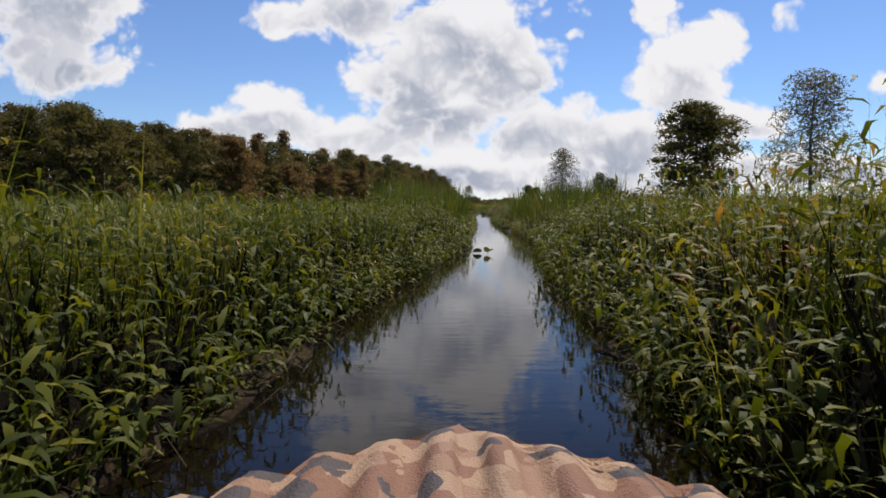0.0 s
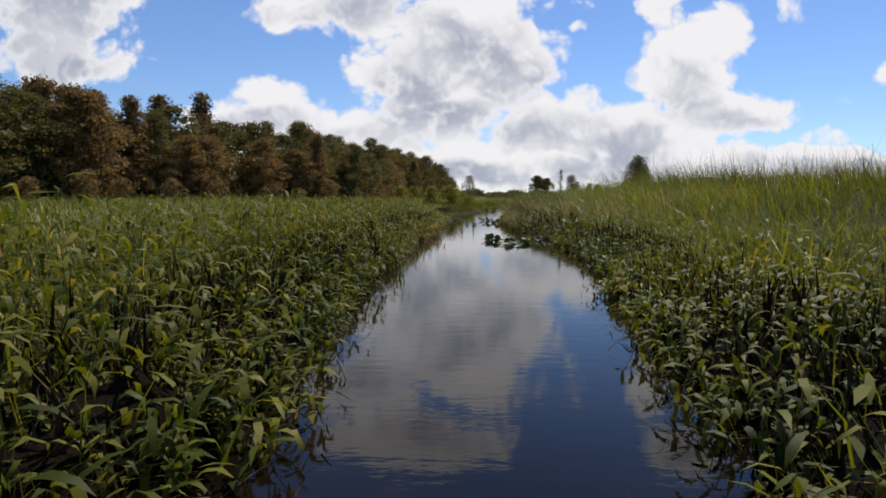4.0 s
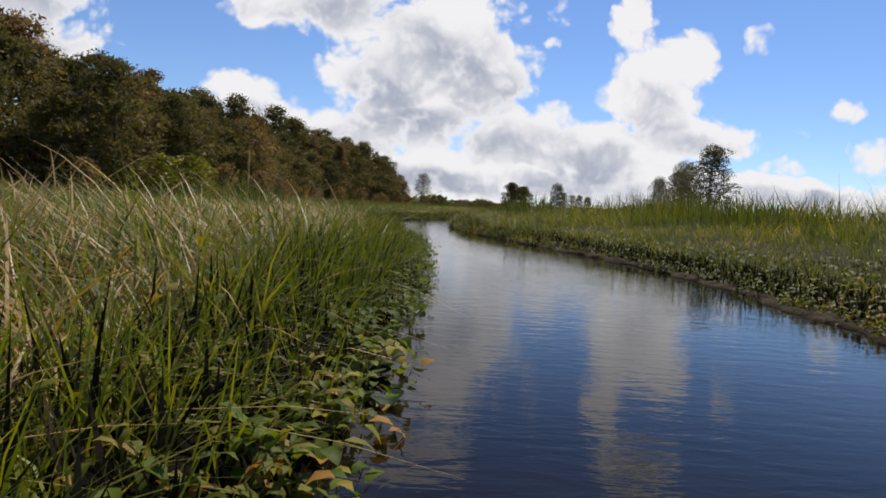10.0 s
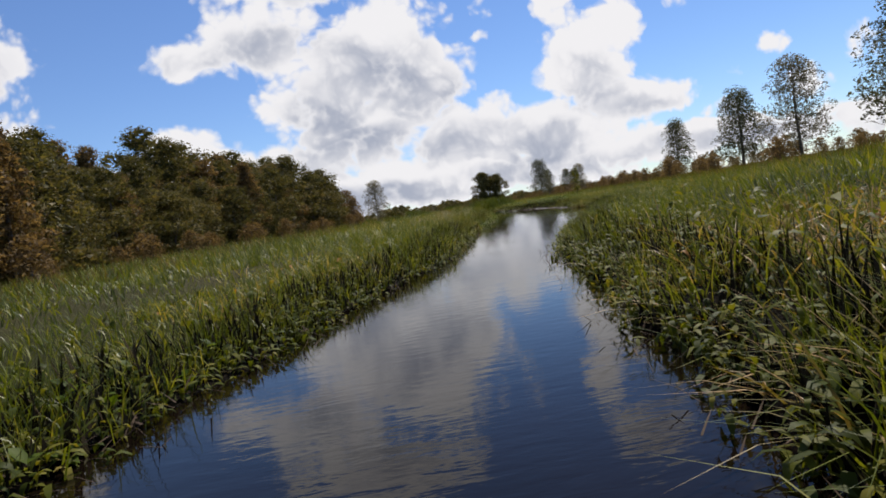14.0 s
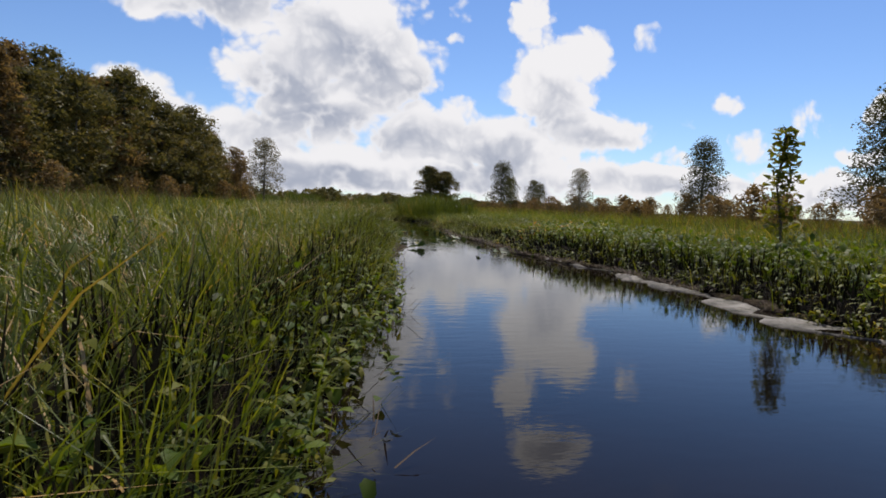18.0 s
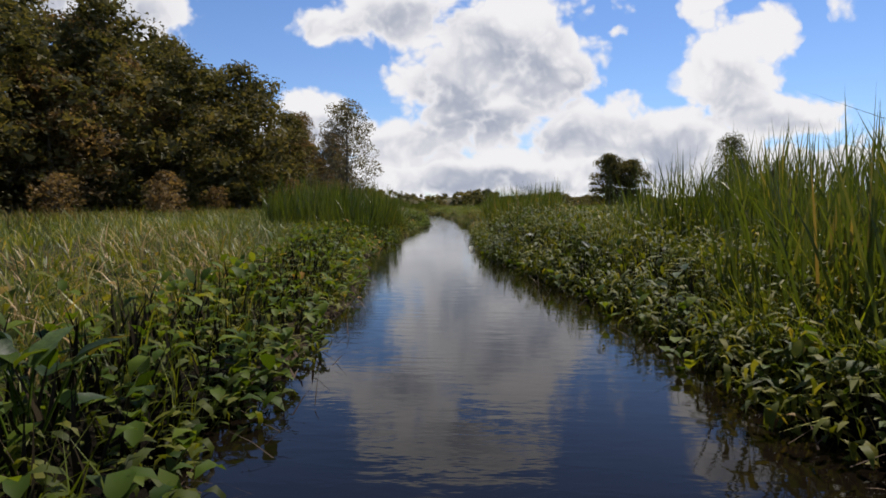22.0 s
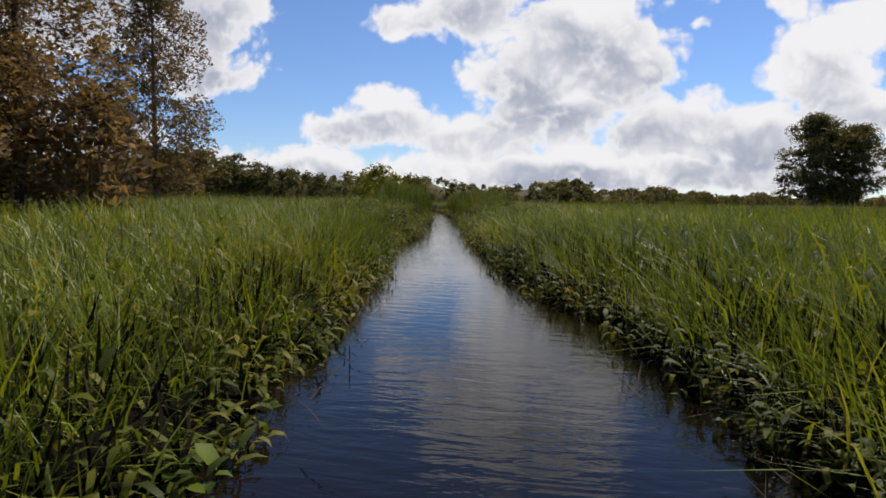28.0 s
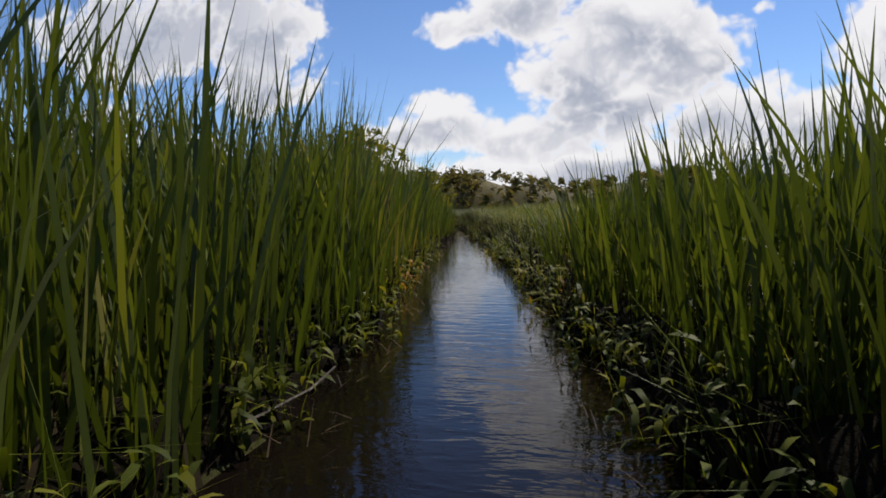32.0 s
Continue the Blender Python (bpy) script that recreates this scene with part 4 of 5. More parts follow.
def mud_bar(side, t0, t1, reach, label, mat, name, high=0.05):
    s0, s1 = S(t0), S(t1)
    s = np.arange(s0, s1, 0.25)
    q = (s - s0) / (s1 - s0)
    swell = np.sin(np.pi * np.clip(q, 0, 1)) ** 0.5
    e = np.interp(s, FINE, EDGE_R if side > 0 else EDGE_L)
    rows = []
    wave = 0.35 * np.sin(s * 2.1) + 0.3 * np.sin(s * 4.7 + 1) + 0.28 * np.sin(s * 0.8) + 0.22 * rng.standard_normal(len(s))
    for j, w in enumerate((1.0, 0.93, 0.6, 0.25, -0.25, -0.7)):
        off = e - side * (reach * swell * w * np.maximum(0.1, 0.8 + wave) - (0.0 if w > 0 else 0.3))
        x, y = place(s, off)
        z = (-0.05, 0.012, high * 0.7, high, high * 1.4, 0.02)[j] + 0.02 * rng.standard_normal(len(s)) * (j > 1)
        rows.append(np.stack([x, y, z + 0 * x], 1))
    v = np.concatenate(rows)
    m = len(s)
    i = np.arange(m - 1)
    f = np.concatenate([np.stack([i + m * j, i + 1 + m * j, i + 1 + m * (j + 1), i + m * (j + 1)], 1) for j in range(5)])
    tagged(new(name, mesh_from(name, v, f, mat, True)), label, "mud bank" if mat is MUD else "algae", name.replace("_", " ") + "s", "stuff")


mud_bar(-1, 7.05, 8.3, 0.5, "low brown mud bar with litter at the waterline", MUD, "mud_bar")
mud_bar(1, 9.6, 12.4, 0.2, "bare brown mud edge below the grass", MUD, "mud_bar")
mud_bar(1, 18.6, 20.6, 0.2, "bare brown mud with litter beside the water", MUD, "mud_bar")
mud_bar(-1, 0.12, 0.5, 0.16, "wet brown mud with dead leaves at the waterline", MUD, "mud_bar", 0.03)
mud_bar(1, 0.36, 0.68, 0.3, "reddish brown mud spit with dead leaves", MUD, "mud_bar", 0.04)
mud_bar(1, 8.2, 8.7, 0.45, "wet brown mud flat among lily leaves", MUD, "mud_bar", 0.03)
mud_bar(-1, 8.25, 8.6, 0.3, "wet brown mud at the foot of the grass", MUD, "mud_bar", 0.03)
mud_bar(-1, 19.2, 19.75, 0.3, "reddish brown mud with fallen leaves", MUD, "mud_bar", 0.03)
mud_bar(-1, 22.4, 23.7, 0.1, "brown mud edge below glossy leaves", MUD, "mud_bar")
mud_bar(1, 17.8, 19.4, 0.45, "pale grey floating scum along the far bank", SCUM, "scum_line", 0.012)


# ---- trees and loose things ----
def part(name, me, parent, label=""):
    ob = new(name, me)
    ob.parent = parent
    if label:
        ob["label"] = label
    return ob


def limb_mesh(name, limbs, mat):
    """Tapered, bent limbs: each is a list of points with radii, six-sided."""
    v, f, at = [], [], 0
    ring = np.arange(6) / 6 * 2 * np.pi
    for pts in limbs:
        for p, r in pts:
            v.append(np.stack([p[0] + r * np.cos(ring), p[1] + r * np.sin(ring), np.full(6, p[2])], 1))
        for k in range(len(pts) - 1):
            a, b = at + 6 * k, at + 6 * k + 6
            for j in range(6):
                f.append((a + j, a + (j + 1) % 6, b + (j + 1) % 6, b + j))
        at += 6 * len(pts)
    return mesh_from(name, np.concatenate(v), np.asarray(f), mat, True)


def crown_mesh(name, centres, radii, count, size, mat, flat=0.75, inner=0.0):
    """Many small leaf sprays set in clumps round the limb ends; inner: share of larger sprays that fill each clump."""
    w = radii ** 2
    pick = rng.choice(len(centres), count, p=w / w.sum())
    g = rng.standard_normal((count, 3))
    g /= np.linalg.norm(g, axis=1, keepdims=True)
    g[:, 2] = np.where(rng.random(count) < 0.3, np.abs(g[:, 2]), g[:, 2])
    deep = np.arange(count) < inner * count
    p = centres[pick] + g * (radii[pick] * np.where(deep, 0.62, 1.0) * rng.uniform(0.45, 1.0, count) ** 0.5)[:, None] * (1, 1, flat)
    a = rng.standard_normal((count, 3))
    a[:, 2] *= 0.6
    a /= np.linalg.norm(a, axis=1, keepdims=True)
    b = np.cross(a, rng.standard_normal((count, 3)))
    b /= np.linalg.norm(b, axis=1, keepdims=True)
    ln = (size * np.where(deep, 2.3, 1.0) * rng.uniform(0.6, 1.4, count))[:, None]
    v = np.stack([p - a * ln, p + a * ln * 0.55 + b * ln * 0.55, p + a * ln * 0.75 - b * ln * 0.45], 1).reshape(-1, 3)
    f = (np.array([[0, 1, 2]])[None] + (np.arange(count) * 3)[:, None, None]).reshape(-1, 3)
    return mesh_from(name, v, f, mat)


def make_tree(name, high, spread, shape, count, size, leaf_mat, seed, label, category="tree", trunk_r=0.16, bare=0.0, low=0.15, inner=0.0):
    """A tree on an Empty at its foot: trunk with limbs, crown of sprays. shape: 'round', 'cone' or 'airy'."""
    r = np.random.default_rng(seed)
    root = new(name)
    tagged(root, label, category)
    limbs = [[((0, 0, -0.3), trunk_r * 1.5), ((0.02, 0, 0.5), trunk_r), ((0.1 * spread * r.uniform(-1, 1), 0.1, high * 0.5), trunk_r * 0.65), ((0, 0, high * 0.95), 0.03)]]
    cen, rad = [], []
    n = 26 if shape == "round" else 60
    for k in range(n):
        q = low + (1 - low) * (k + r.uniform(0, 1)) / n
        if shape == "round":
            reach = spread * math.sqrt(max(0.05, 1 - (2 * (q - low) / (1 - low) - 0.85) ** 2 * 0.85))
        elif shape == "cone":
            reach = spread * (1.08 - q) ** 0.75 * (0.6 + 0.4 * min(1, q / 0.3))
        else:
            reach = spread * (0.35 + 0.65 * math.sin(math.pi * min(1, q * 0.9 + 0.12)))
        az = k * 2.4 + r.uniform(-0.6, 0.6)
        reach *= r.uniform(0.55, 1.0)
        tip = (reach * math.cos(az), reach * math.sin(az), high * q * 0.97)
        root_z = max(0.4, high * q - reach * (0.45 if shape != "cone" else 0.1))
        limbs.append([((0, 0, root_z), trunk_r * 0.4 * (1.1 - q)), ((tip[0] * 0.5, tip[1] * 0.5, (root_z + tip[2]) / 2 - 0.05 * reach), trunk_r * 0.22 * (1.15 - q)), (tip, 0.012)])
        cen.append((tip[0] * 0.82, tip[1] * 0.82, tip[2]))
        rad.append(spread * (r.uniform(0.24, 0.44) if shape == "round" else r.uniform(0.14, 0.30)))
        if shape == "round" or k % 2:
            cen.append((tip[0] * 0.35, tip[1] * 0.35, tip[2]))
            rad.append(spread * r.uniform(0.22, 0.36))
    part("trunk", limb_mesh(name + "_trunk", limbs, BARK), root, "grey-brown trunk and limbs")
    part("crown", crown_mesh(name + "_crown", np.array(cen), np.array(rad), int(count * (1 - bare)), size, leaf_mat, 0.6 if shape == "round" else 0.7, inner), root)
    return root


def set_out(proto, spots, group):
    """Copies of a tree at (x, y, scale, turn); the first spot takes the tree itself."""
    for i, (x, y, sc, turn) in enumerate(spots):
        z = float(ground_height(np.array([x]), np.array([y]))[0])
        m = pose(x, y, z, 0, 0, turn)
        ob = proto if i == 0 else copy_thing(proto, m)
        ob.matrix_basis = m @ Matrix.Diagonal((sc, sc, sc * (0.9 + 0.2 * ((i * 37) % 10) / 10), 1))
        tagged(ob, group=group)


WOOD = [
    make_tree("oak_tree", 12.5, 5.6, "round", 7500, 0.155, OAK_LEAVES, 1, "dark green broad-crowned oak at the wood's edge", trunk_r=0.24, low=0.06, inner=0.28),
    make_tree("oak_tree", 14.0, 5.2, "round", 7500, 0.155, OAK_LEAVES, 2, "tall dark green oak at the wood's edge", trunk_r=0.24, low=0.06, inner=0.28),
    make_tree("maple_tree", 11.0, 4.9, "round", 7500, 0.155, RUST_LEAVES, 3, "rusty brown autumn maple at the wood's edge", trunk_r=0.2, low=0.05, inner=0.28),
    make_tree("cypress_tree", 13.0, 4.0, "cone", 7500, 0.13, RUST_LEAVES, 4, "russet cypress with drooping sprays at the wood's edge", trunk_r=0.22, low=0.08, inner=0.28),
    make_tree("oak_tree", 11.0, 6.0, "round", 7500, 0.155, OAK_LEAVES, 5, "low spreading dark green oak at the wood's edge", trunk_r=0.24, low=0.04, inner=0.28),
]
# edge of the wood on the left: plan points
WOOD_X = (-62, -50, -38, -27, -13, -10, -12, -12, -6, -1, 2, 3)
WOOD_Y = (20, 60, 95, 122, 148, 170, 195, 219, 245, 266, 278, 291)
spots = [[] for _ in WOOD]
wr = np.random.default_rng(11)
wlen = np.r_[0, np.cumsum(np.hypot(np.diff(WOOD_X), np.diff(WOOD_Y)))]
for row, back in enumerate((1.5, 7.0, 14.0)):
    for d in np.arange(0, wlen[-1], (4.0, 4.8, 8.0)[row]):
        x, y = np.interp(d + wr.uniform(-1.5, 1.5), wlen, WOOD_X), np.interp(d, wlen, WOOD_Y)
        kind = int(wr.choice(5, p=(0.22, 0.20, 0.24, 0.18, 0.16)))
        vary = wr.uniform(-0.1, 0.14)
        if y < 112:          # an even canopy where the wood stands far back
            grow = (11.6 + 0.9 * row + 7 * vary) / (12.5, 14.0, 11.0, 13.0, 11.0)[kind]
        else:
            grow = 0.70 + 0.20 * row + vary
        grow *= np.interp(y, (112, 160, 200, 230, 256, 268, 278, 291), (0.98, 0.97, 0.98, 1.05, 1.26, 1.34, 1.03, 0.74))
        spots[kind].append((float(x - back + wr.uniform(-1.5, 1.5)), float(y + wr.uniform(-1.5, 1.5) + back * 0.2), float(grow), float(wr.uniform(0, 360))))
for proto, spot in zip(WOOD, spots):
    set_out(proto, spot, "trees of the wood's edge")

# russet cypresses that stand nearest the water, past the wood's end
RUSSET = make_tree("cypress_tree", 13.0, 4.2, "airy", 20000, 0.115, RUST_LEAVES, 6, "russet cypress with fine drooping sprays beside the marsh", trunk_r=0.2, low=0.06)
set_out(RUSSET, [(4.2, 289.5, 0.74, 20.0), (-0.5, 292.0, 0.82, 120.0), (1.0, 286.0, 0.76, 220.0), (5.5, 285.0, 0.55, 300.0), (-6.4, 310.0, 0.98, 60.0), (-33.7, 343.0, 0.9, 150.0)], "russet cypresses")

# brush at the wood's foot and brown brush across the right-hand marsh
BRUSH = make_tree("shrub", 3.2, 1.9, "round", 900, 0.19, RUST_LEAVES, 8, "brown leafy shrub at the marsh's margin", "shrub", 0.05, 0.1, 0.02)
GREEN_BRUSH = make_tree("shrub", 2.9, 2.0, "round", 1700, 0.15, BUSH_LEAVES, 9, "yellow-green leafy shrub on the bank", "shrub", 0.05, 0.0, 0.02)
foot = []
for d in np.arange(60, wlen[-1], 6.0):
    x, y = np.interp(d, wlen, WOOD_X), np.interp(d, wlen, WOOD_Y)
    foot.append((float(x + wr.uniform(1.5, 5)), float(y + wr.uniform(-2, 2)), float(wr.uniform(0.5, 1.0)), float(wr.uniform(0, 360))))
for k in range(46):
    y = wr.uniform(60, 380)
    x = np.interp(y, (0, 120, 200, 260, 320, 400), (40, 34, 36, 44, 55, 60)) + wr.uniform(0, 22)
    foot.append((float(x), float(y), float(wr.uniform(0.35, 0.75)), float(wr.uniform(0, 360))))
for d in np.arange(0, wlen[-1], 2.6):
    x, y = np.interp(d, wlen, WOOD_X), np.interp(d, wlen, WOOD_Y)
    foot.append((float(x - wr.uniform(3, 12)), float(y + wr.uniform(-2, 3)), float(wr.uniform(0.9, 1.5)), float(wr.uniform(0, 360))))
for k in range(60):
    foot.append((float(wr.uniform(46, 105)), float(wr.uniform(185, 300)), float(wr.uniform(0.5, 1.0)), float(wr.uniform(0, 360))))
set_out(BRUSH, foot, "brown shrubs")
set_out(GREEN_BRUSH, [(2.7, 83.4, 0.56, 0), (1.4, 84.6, 0.42, 100), (2.9, 86.0, 0.40, 200), (4.2, 89.8, 0.36, 70), (3.7, 91.2, 0.38, 20), (-2.4, 135.0, 0.7, 10), (-4.6, 137, 0.75, 80), (-2.2, 343.0, 1.3, 30), (-4.8, 346.0, 1.15, 140), (-0.6, 348.0, 0.9, 250)], "green shrubs")

# lone trees out on the marsh
DENSE = make_tree("tupelo_tree", 12.5, 6.0, "round", 15000, 0.17, OAK_LEAVES, 21, "dense round dark green tree standing alone in the marsh", trunk_r=0.3, low=0.12, inner=0.2)
AIRY = make_tree("cypress_tree", 12.0, 4.4, "airy", 11000, 0.13, CYPRESS_LEAVES, 22, "grey-green cypress with an open crown in the marsh", trunk_r=0.2, low=0.2)
CONE = make_tree("cypress_tree", 11.0, 5.2, "cone", 11000, 0.13, CYPRESS_LEAVES, 23, "cone-shaped open cypress standing in the marsh", trunk_r=0.22, low=0.14)
PALE = make_tree("cypress_tree", 12.0, 4.3, "airy", 11000, 0.115, PALE_LEAVES, 24, "pale thin-leaved cypress with bare limbs", trunk_r=0.18, low=0.18)
YOUNG = make_tree("sapling", 2.5, 0.62, "cone", 420, 0.09, BUSH_LEAVES, 25, "slender green sapling on the bank", "sapling", 0.03, 0.0, 0.1)
THIN = make_tree("sapling", 4.9, 0.42, "airy", 260, 0.10, BUSH_LEAVES, 26, "tall thin sapling with sparse pale leaves on the bank", "sapling", 0.025, 0.0, 0.3)
set_out(THIN, [(4.55, 88.7, 0.44, 0), (3.6, 86.5, 0.38, 100), (3.0, 84.6, 0.36, 200), (7.8, 69.6, 0.45, 50)], "saplings")
TREES_AT = {"DENSE": [(23.4, 59.0, 0.82, 0), (48.8, 362.0, 0.88, 40), (53.6, 363.0, 0.84, 130)],
            "AIRY": [(44.2, 178.0, 0.9, 0), (60.0, 318.0, 0.6, 100), (66, 320, 0.6, 20)],
            "CONE": [(58.2, 219.6, 1.0, 0), (70.8, 261.5, 0.95, 60), (56.5, 313.0, 0.95, 120), (73.8, 337.5, 0.7, 10)],
            "PALE": [(29.6, 50.7, 1.0, 0), (7.0, 37.0, 0.30, 80), (48.5, 195.0, 0.78, 30), (10.7, 267.5, 0.76, 140), (43.0, 239.4, 0.36, 10)],
            "YOUNG": [(26.9, 192.2, 1.0, 0)]}
for proto, key in ((DENSE, "DENSE"), (AIRY, "AIRY"), (CONE, "CONE"), (PALE, "PALE"), (YOUNG, "YOUNG")):
    set_out(proto, TREES_AT[key], "lone trees in the marsh" if key != "YOUNG" else "saplings")

# ---- far woods on the skyline ----
fx, fr = [], []
FAR_X, FAR_Y, FAR_H = (-150, -100, -60, -30, 0, 14, 40, 80, 160, 330), (360, 380, 392, 400, 406, 412, 470, 580, 700, 780), (15, 13, 11, 9, 6.5, 6, 6.5, 7, 8, 9)
flen = np.r_[0, np.cumsum(np.hypot(np.diff(FAR_X), np.diff(FAR_Y)))]
for d in np.arange(0, flen[-1], 1.1):
    x, y, h = (np.interp(d, flen, a) for a in (FAR_X, FAR_Y, FAR_H))
    h *= 0.82 + 0.22 * math.sin(d * 0.11) * math.sin(d * 0.037 + 1)
    for level in (0.08, 0.25, 0.42, 0.58, 0.72):
        fx.append((x + wr.uniform(-3, 3), y + wr.uniform(-5, 8), h * (level + wr.uniform(0, 0.16))))
        fr.append(h * wr.uniform(0.16, 0.26))
core_v, core_f = [], []
for d in np.arange(0, flen[-1], 2.0):
    x, y, h = (np.interp(d, flen, a) for a in (FAR_X, FAR_Y, FAR_H))
    h *= (0.82 + 0.22 * math.sin(d * 0.11) * math.sin(d * 0.037 + 1)) * wr.uniform(0.62, 0.78)
    core_v += [(x, y - 1, -0.5), (x, y + 1, h * 0.7), (x, y + 4, h), (x, y + 9, -0.5)]
n_core = len(core_v) // 4
for k in range(n_core - 1):
    core_f += [(4 * k + j, 4 * k + j + 1, 4 * k + j + 5, 4 * k + j + 4) for j in range(3)]
tagged(new("far_woods", mesh_from("far_woods_inner", np.array(core_v), np.array(core_f), OAK_LEAVES)), "shaded inner mass of the far woods on the horizon", "woods", kind="stuff")
far_mesh = crown_mesh("far_woods", np.array(fx), np.array(fr), 150000, 0.30, OAK_LEAVES, 0.9, 0.35)
tagged(new("far_woods", far_mesh), "low dark line of far woods on the horizon", "woods", kind="stuff")


# ---- spatterdock clumps in the water ----
def pad_mesh(name, size, cup, seed):
    """A heart-shaped pad: notch at the stalk, wavy rim, midrib crease, both halves tilted."""
    r = np.random.default_rng(seed)
    a = np.linspace(0.32, 2 * np.pi - 0.32, 19)
    rim = size * (1 + 0.18 * np.cos(a - np.pi)) * (1 + 0.05 * np.sin(a * 5 + r.uniform(0, 6)))
    mid = rim * 0.55
    ring = lambda q, z: np.stack([-q * np.cos(a) * 1.15, q * np.sin(a), z], 1)
    v = np.concatenate([[[0, 0, 0]], ring(mid, cup * 0.35 * np.abs(np.sin(a)) * size), ring(rim, cup * np.abs(np.sin(a)) * size + 0.05 * size * np.sin(a * 3 + r.uniform(0, 6)))])
    f = [(0, 1 + k, 2 + k) for k in range(18)]
    for k in range(18):
        f += [(1 + k, 20 + k, 21 + k), (1 + k, 21 + k, 2 + k)]
    return mesh_from(name, v, np.array(f), PAD, True)


PADS = [pad_mesh("pad", sz, cup, i) for i, (sz, cup) in enumerate(((0.095, 0.4), (0.085, 0.7), (0.11, 0.25), (0.075, 1.0)))]
STALK = mesh_from("stalk", np.array([(-0.006, 0, 0), (0.006, 0, 0), (0, 0.009, 0), (-0.005, 0, 1), (0.005, 0, 1), (0, 0.007, 1)]), np.array([(0, 1, 4, 3), (1, 2, 5, 4), (2, 0, 3, 5)]), PICKEREL)
PAD_SPOTS = ((0.67, 12.7), (-0.03, 12.7), (-0.05, 12.3), (3.38, 24.9), (3.8, 24.7), (2.8, 65.9), (2.3, 65.2), (5.2, 56.3), (2.4, 24.9), (2.7, 24.2), (3.3, 24.6), (3.5, 54.0), (4.4, 54.9), (4.1, 53.6), (4.2, 53.1), (3.8, 53.4), (4.8, 55.3),
             (4.1, 67.4), (3.4, 63.1), (3.6, 54.6), (4.6, 54.0), (4.1, 64.5), (4.4, 64.1), (1.9, 66.2), (1.4, 65.2), (7.8, 95.0), (7.2, 92.0), (7.1, 89.6), (7.6, 91.6))
PAD_SPOTS_2 = ((7.1, 88.2), (7.4, 87.6), (6.4, 87.2), (5.5, 86.7), (6.6, 86.4), (7.2, 86.2), (4.1, 86.6), (4.6, 86.9), (7.5, 88.9), (8.0, 92.4), (8.2, 106.8), (8.0, 115.4),
               (21.8, 199.6), (20.6, 196.4), (20.4, 198.3), (21.1, 204.2), (22.0, 194.9), (22.2, 200.4), (22.4, 204.2))
PAD_SPOTS_3 = ((20.0, 203.8), (20.0, 204.6), (20.2, 205.1), (19.6, 223.9), (21.4, 233.7), (16.6, 275.0), (16.3, 274.6), (18.0, 272.6), (16.4, 270.9), (6.4, 97.4), (6.2, 96.7), (5.9, 96.3))
pr = np.random.default_rng(5)
for x, y in PAD_SPOTS + PAD_SPOTS_2 + PAD_SPOTS_3:
    clump = new("spatterdock")
    tagged(clump, "spatterdock clump with dark heart-shaped leaves over the water", "water lily", "spatterdock clumps")
    clump.matrix_basis = pose(x, y, 0.0, 0, 0, float(pr.uniform(0, 360)))
    for k in range(int(pr.integers(4, 8))):
        floats = pr.random() < 0.45
        px, py, pz = pr.normal(0, 0.2), pr.normal(0, 0.2), 0.012 + 0.004 * k if floats else pr.uniform(0.02, 0.08)
        leaf = part("leaf", PADS[int(pr.integers(0, 4))], clump)
        leaf.matrix_basis = pose(px, py, pz, pr.normal(0, 4 if floats else 24), pr.normal(0, 4 if floats else 24), pr.uniform(0, 360)) @ Matrix.Diagonal((*[pr.uniform(0.7, 1.15)] * 3, 1))
        if not floats:
            stalk = part("stalk", STALK, clump)
            stalk.matrix_basis = Matrix.Translation((px, py, -0.03)) @ Matrix.Diagonal((1, 1, pz + 0.03, 1))

# ---- broad-leaved plants on the bank, one by one ----
def blade_mesh(name, length, width, seed):
    """A lance-shaped leaf with a creased midrib, wavy edge and drooping tip."""
    r = np.random.default_rng(seed)
    q = np.linspace(0, 1, 7)
    w = width * 0.5 * np.array((0.25, 0.8, 1.0, 0.92, 0.7, 0.38, 0.0)) * (1 + 0.08 * r.standard_normal(7))
    z = -0.35 * length * q ** 2
    v = np.concatenate([np.stack([length * q, w, z + 0.35 * w], 1), np.stack([length * q, 0 * q, z], 1), np.stack([length * q, -w, z + 0.35 * w], 1)])
    f = [(k + 7 * j, k + 1 + 7 * j, k + 8 + 7 * j, k + 7 + 7 * j) for j in (0, 1) for k in range(6)]
    return mesh_from(name, v, np.array(f), PAD, True)


